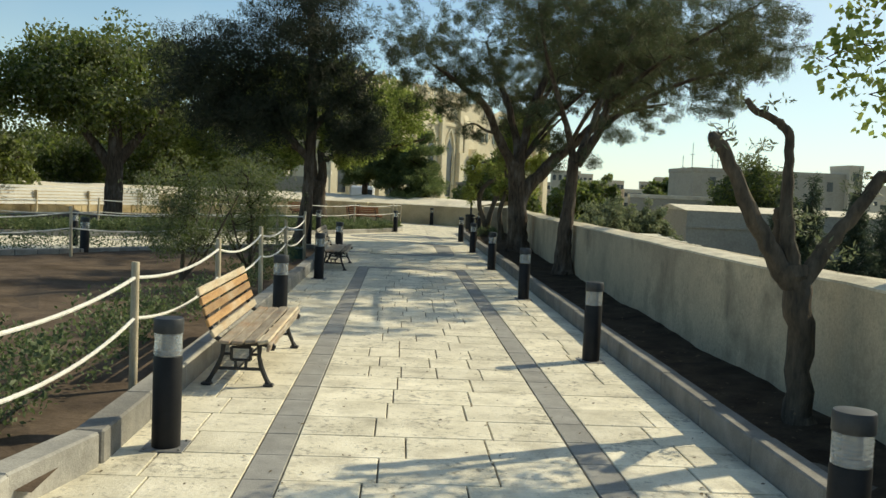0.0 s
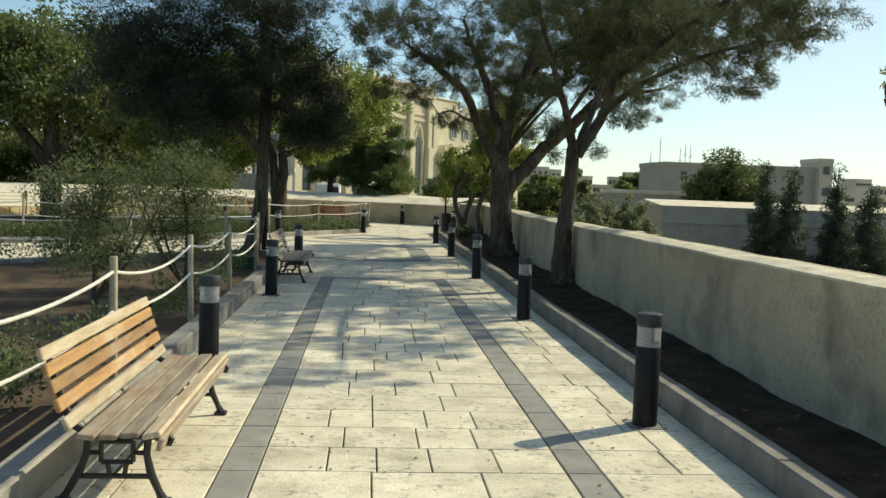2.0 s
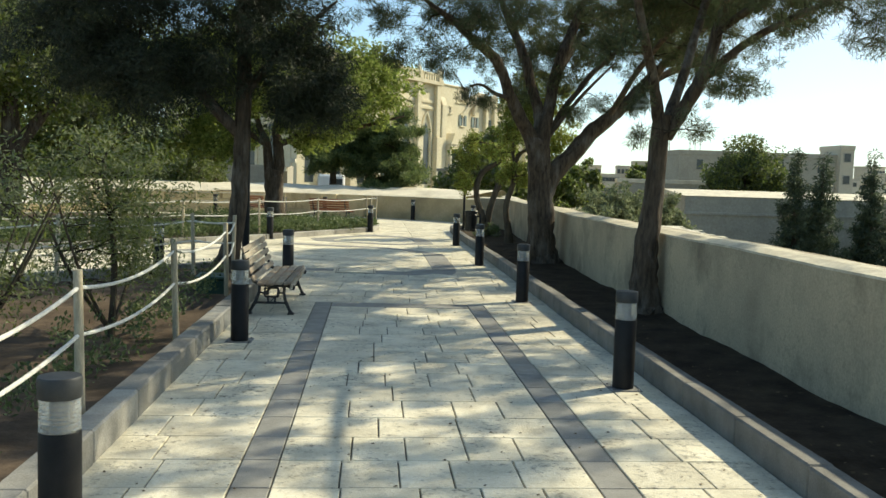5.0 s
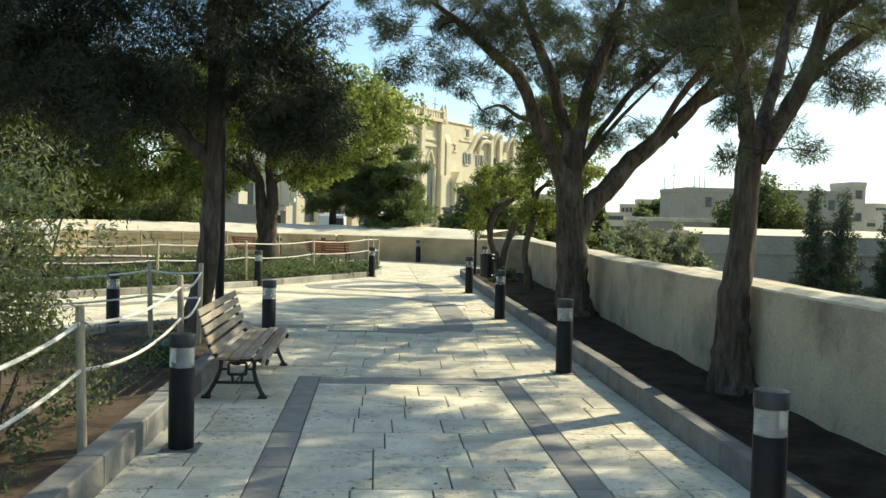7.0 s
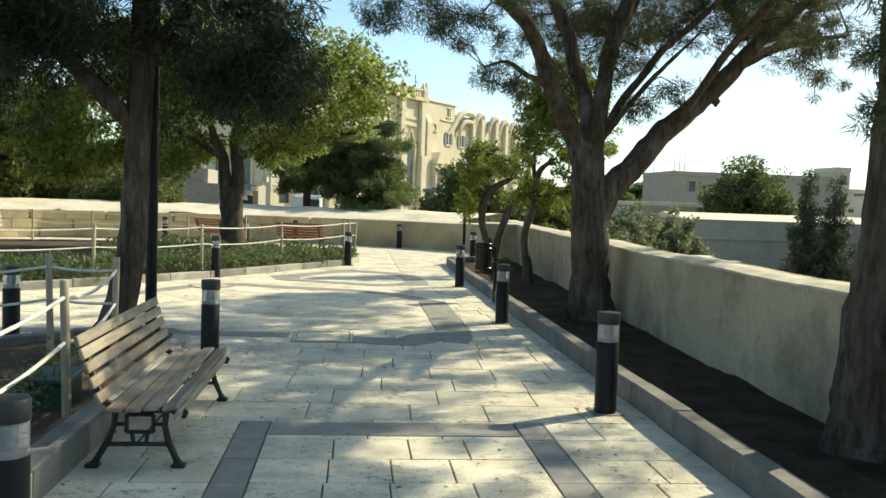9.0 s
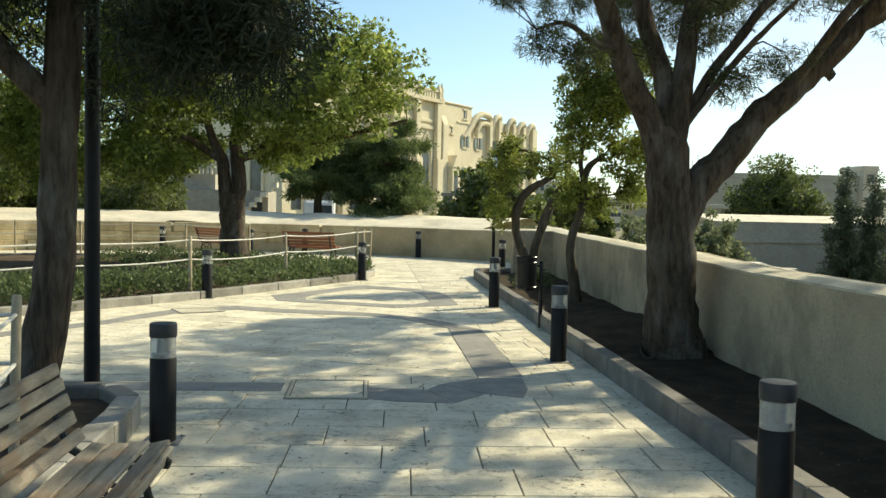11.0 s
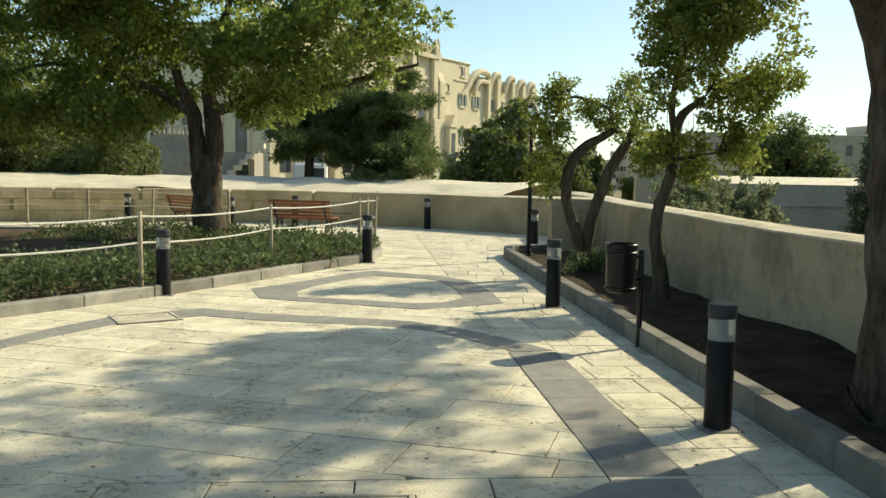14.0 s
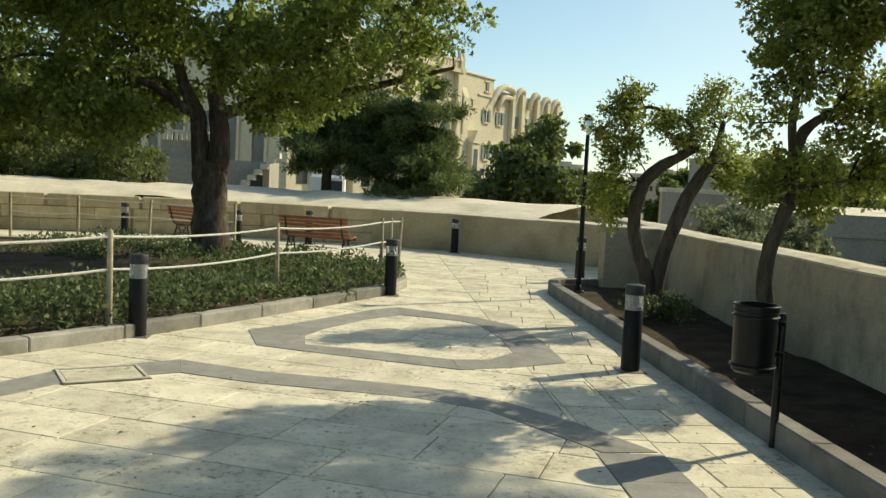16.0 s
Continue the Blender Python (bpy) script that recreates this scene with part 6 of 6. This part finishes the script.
inlay([(-1.66, 29.3), (-1.47, 28.5), (-0.82, 28.22), (0.36, 27.74), (0.85, 27.9), (1.38, 28.21), (1.36, 29.3), (1.23, 30.23), (0.84, 30.75), (-0.1, 31.33), (-0.41, 31.06), (-0.6, 30.74), (-1.33, 29.68)],
      [(-1.07, 29.1), (-1.03, 28.62), (-0.6, 28.5), (0.32, 28.16), (0.65, 28.2), (0.95, 28.6), (0.93, 29.4), (0.8, 30.2), (0.6, 30.45), (-0.07, 30.72), (-0.3, 30.5), (-0.45, 30.3), (-0.9, 29.55)], "inlay_oval", "grey stone ring inlaid in the plaza", True)
corner = thing("inlay_corner", "grey stone corner slabs by the manhole", "paving band")
corner["kind"] = "structure"
for poly in ([(-0.05, 21.41), (0.19, 21.31), (0.65, 21.24), (0.47, 21.74), (-0.04, 21.85)], [(0.47, 21.75), (0.66, 21.25), (0.95, 21.59), (0.6, 21.98)], [(0.61, 21.99), (0.96, 21.6), (1.25, 21.45), (1.35, 21.81), (1.38, 22.3), (1.0, 22.3)]):
    part("slab", Shape().prism(poly, -0.012, 0.0055, 0.003), M_STRIP, corner)
band([(1.19, 22.35), (1.19, 25.46)], 0.42, "inlay_strip", "grey stone strip beside the tree bed")
band([(-4.2, 21.9), (-0.75, 21.85)], 0.34, "inlay_cross", "grey stone band by the manhole")
band([(-0.58, 17.74), (1.12, 17.74)], 0.34, "inlay_cross", "grey stone band closing the strips")

# ---- paving slabs ----
SLAB = {}


def slab(w, d, mat):
    key = (round(w, 2), round(d, 2), mat.name)
    if key not in SLAB:
        e = 0.004
        a, b = w / 2 - 0.005, d / 2 - 0.0035
        s = Shape().add([(-a, -b, -0.03), (a, -b, -0.03), (a, b, -0.03), (-a, b, -0.03), (-a, -b, -e), (a, -b, -e), (a, b, -e), (-a, b, -e), (-a + e, -b + e, 0), (a - e, -b + e, 0), (a - e, b - e, 0), (-a + e, b - e, 0)],
                        [(0, 1, 5, 4), (1, 2, 6, 5), (2, 3, 7, 6), (3, 0, 4, 7), (4, 5, 9, 8), (5, 6, 10, 9), (6, 7, 11, 10), (7, 4, 8, 11), (8, 9, 10, 11)])
        SLAB[key] = s.mesh("slab", mat)
    return SLAB[key]


def split(a, b, rng, lo=0.34, hi=0.62):
    """Uneven slab widths that fill a lane."""
    n = max(1, round((b - a) / rng.uniform(lo, hi)))
    w = [rng.uniform(0.75, 1.25) for _ in range(n)]
    w = [round(k * (b - a) / sum(w), 2) for k in w]
    w[-1] = b - a - sum(w[:-1])
    return w


def lay(y0, y1, pieces, lanes, row, seed):
    """Rows of slabs in lanes; pieces: each slab an object, otherwise one joined mesh."""
    rng = random.Random(seed)
    rest = Shape()
    y = y0
    while y < y1 - 0.05:
        d = min(row, y1 - y)
        for a, b, mat in lanes:
            x = a
            for w in (split(a, b, rng) if mat is M_PAVE else [b - a]):
                z = rng.uniform(-0.002, 0.002)
                if pieces:
                    ob = part("slab", slab(w, d, mat), None, terrace)
                    ob.location = (x + w / 2, y + d / 2, z)
                else:
                    me = slab(w, d, mat)
                    rest.add([(v.co.x + x + w / 2, v.co.y + y + d / 2, v.co.z + z) for v in me.vertices], [tuple(q.vertices) for q in me.polygons])
                x += w
        y += row
    return rest


LANES = [(LEFT_KERB, -0.80, M_PAVE), (-0.59, 1.13, M_PAVE), (1.34, RIGHT_KERB, M_PAVE)]
STRIPS = [(-0.80, -0.59, M_STRIP), (1.13, 1.34, M_STRIP)]
lay(4.3, CROSS_Y, True, LANES, 0.455, 5)
lay(4.3, CROSS_Y, True, STRIPS, 0.455, 6)
behind = lay(-8.0, 4.3, False, LANES, 0.455, 7)
part("slabs", behind, M_PAVE, terrace)["kind"] = "stuff"
part("strip_slabs", lay(-8.0, 4.3, False, STRIPS, 0.455, 8), M_STRIP, terrace)["kind"] = "stuff"


def cut(poly, planes):
    """The part of a polygon that lies on the inner side of half-planes (a, b, c): a x + b y <= c."""
    for a, b, c in planes:
        out = []
        for p, q in zip(poly, poly[1:] + poly[:1]):
            dp, dq = a * p[0] + b * p[1] - c, a * q[0] + b * q[1] - c
            if dp <= 0:
                out.append(p)
            if dp * dq < 0:
                t = dp / (dp - dq)
                out.append((p[0] + (q[0] - p[0]) * t, p[1] + (q[1] - p[1]) * t))
        poly = out
        if len(poly) < 3:
            return []
    return poly


def lay_turned(owner, turn, row, sizes, planes, box, near, seed):
    """Slabs in rows turned by an angle, cut to a region; those in the near box are objects, the others one mesh."""
    rng = random.Random(seed)
    rest = Shape()
    c, s = math.cos(radians(turn)), math.sin(radians(turn))
    x0, y0, x1, y1 = box
    mx, my, half = (x0 + x1) / 2, (y0 + y1) / 2, math.hypot(x1 - x0, y1 - y0) / 2
    v = -half
    while v < half:
        u = -half + rng.uniform(0, 1)
        while u < half:
            w = rng.uniform(*sizes)
            g = 0.0045
            quad = [(u + g, v + g), (u + w - g, v + g), (u + w - g, v + row - g), (u + g, v + row - g)]
            quad = cut([(mx + a * c - b * s, my + a * s + b * c) for a, b in quad], planes)
            u += w
            if len(quad) < 3:
                continue
            area = abs(sum(a[0] * b[1] - b[0] * a[1] for a, b in zip(quad, quad[1:] + quad[:1]))) / 2
            if area < 0.004:
                continue
            z = rng.uniform(-0.002, 0.002)
            cx, cy = sum(p[0] for p in quad) / len(quad), sum(p[1] for p in quad) / len(quad)
            if near[0] < cx < near[2] and near[1] < cy < near[3]:
                ob = part("slab", Shape().prism([(p[0] - cx, p[1] - cy) for p in quad], -0.03, 0.0, 0.004), M_PAVE, owner)
                ob.location = (cx, cy, z)
            else:
                rest.prism(quad, -0.03, z, 0.004)
        v += row
    if rest.v:
        part("slabs", rest, M_PAVE, owner)["kind"] = "stuff"


plaza = thing("plaza_paving", "cream limestone slabs of the plaza laid in slanting rows", "paving")
plaza["kind"] = "structure"
lay_turned(plaza, -2, 0.50, (0.5, 0.85), [(0, 1, 22.35), (0, -1, -CROSS_Y), (1, 0, RIGHT_KERB + 0.02)], (-16, CROSS_Y, 2.3, 22.4), (-1.7, 17.9, 2.3, 22.4), 9)
lay_turned(plaza, -21, 0.52, (0.6, 1.0), [(0, 1, CROSS_Y - 0.005), (1, 0, LEFT_KERB - 0.1)], (-24, 6, -1.8, 18), (0, 0, 0, 0), 15)
lay_turned(plaza, -21, 0.52, (0.6, 1.0), [(0, -1, -22.36), (1, 0, 0.975)], (-17, 22, 1.2, 43), (-3.2, 22.2, 1.0, 27.5), 10)
lay_turned(plaza, 2, 0.42, (0.32, 0.5), [(0, -1, -22.36), (-1, 0, -1.405), (1, 0, RIGHT_KERB + 0.02), (0, 1, 27.7)], (1.4, 22, 2.3, 28), (1.3, 22, 2.4, 26.5), 11)
lay_turned(plaza, 1, 0.42, (0.38, 0.42), [(0, -1, -22.36), (-1, 0, -0.98), (1, 0, 1.40), (0, 1, 27.7)], (0.9, 22, 1.5, 28), (0, 0, 0, 0), 14)
lay_turned(plaza, -8, 0.45, (0.5, 0.8), [(0, -1, -27.705), (-1, 0, -0.98)], (0.9, 27, 5, 42), (0, 0, 0, 0), 12)

# ---- small things: fallen leaves and grit ----
rl = np.random.default_rng(91)


def litter(name, label, number, box, z, size, mat):
    x0, y0, x1, y1 = box
    p = np.stack([rl.uniform(x0, x1, number), rl.uniform(y0, y1, number), np.full(number, z)], 1)
    a = rl.uniform(0, 6.28, number)
    s = size * rl.uniform(0.5, 1.5, number)
    way = np.stack([np.cos(a), np.sin(a), np.zeros(number)], 1) * s[:, None]
    side = np.stack([-np.sin(a), np.cos(a), np.zeros(number)], 1) * s[:, None] * 0.35
    lift = np.array((0, 0, 0.004))
    v = np.stack([p, p + way * 0.5 + side + lift, p + way + lift, p + way * 0.5 - side], 1).reshape(-1, 3)
    return tagged(part(name, leaf_mesh(name, [(v, mat)]), None), label, "litter", kind="stuff")


litter("leaf_litter", "small dry leaves and twigs scattered on the path", 900, (-1.7, 3.0, 2.15, 21.0), 0.005, 0.022, M_LITTER)
litter("leaf_litter", "small dry leaves scattered on the plaza", 700, (-5.0, 21.0, 2.15, 36.0), 0.006, 0.024, M_LITTER)
litter("leaf_litter", "dry leaves lying on the dark tree bed", 450, (2.45, 3.0, 3.1, 31.0), 0.125, 0.028, M_LITTER)
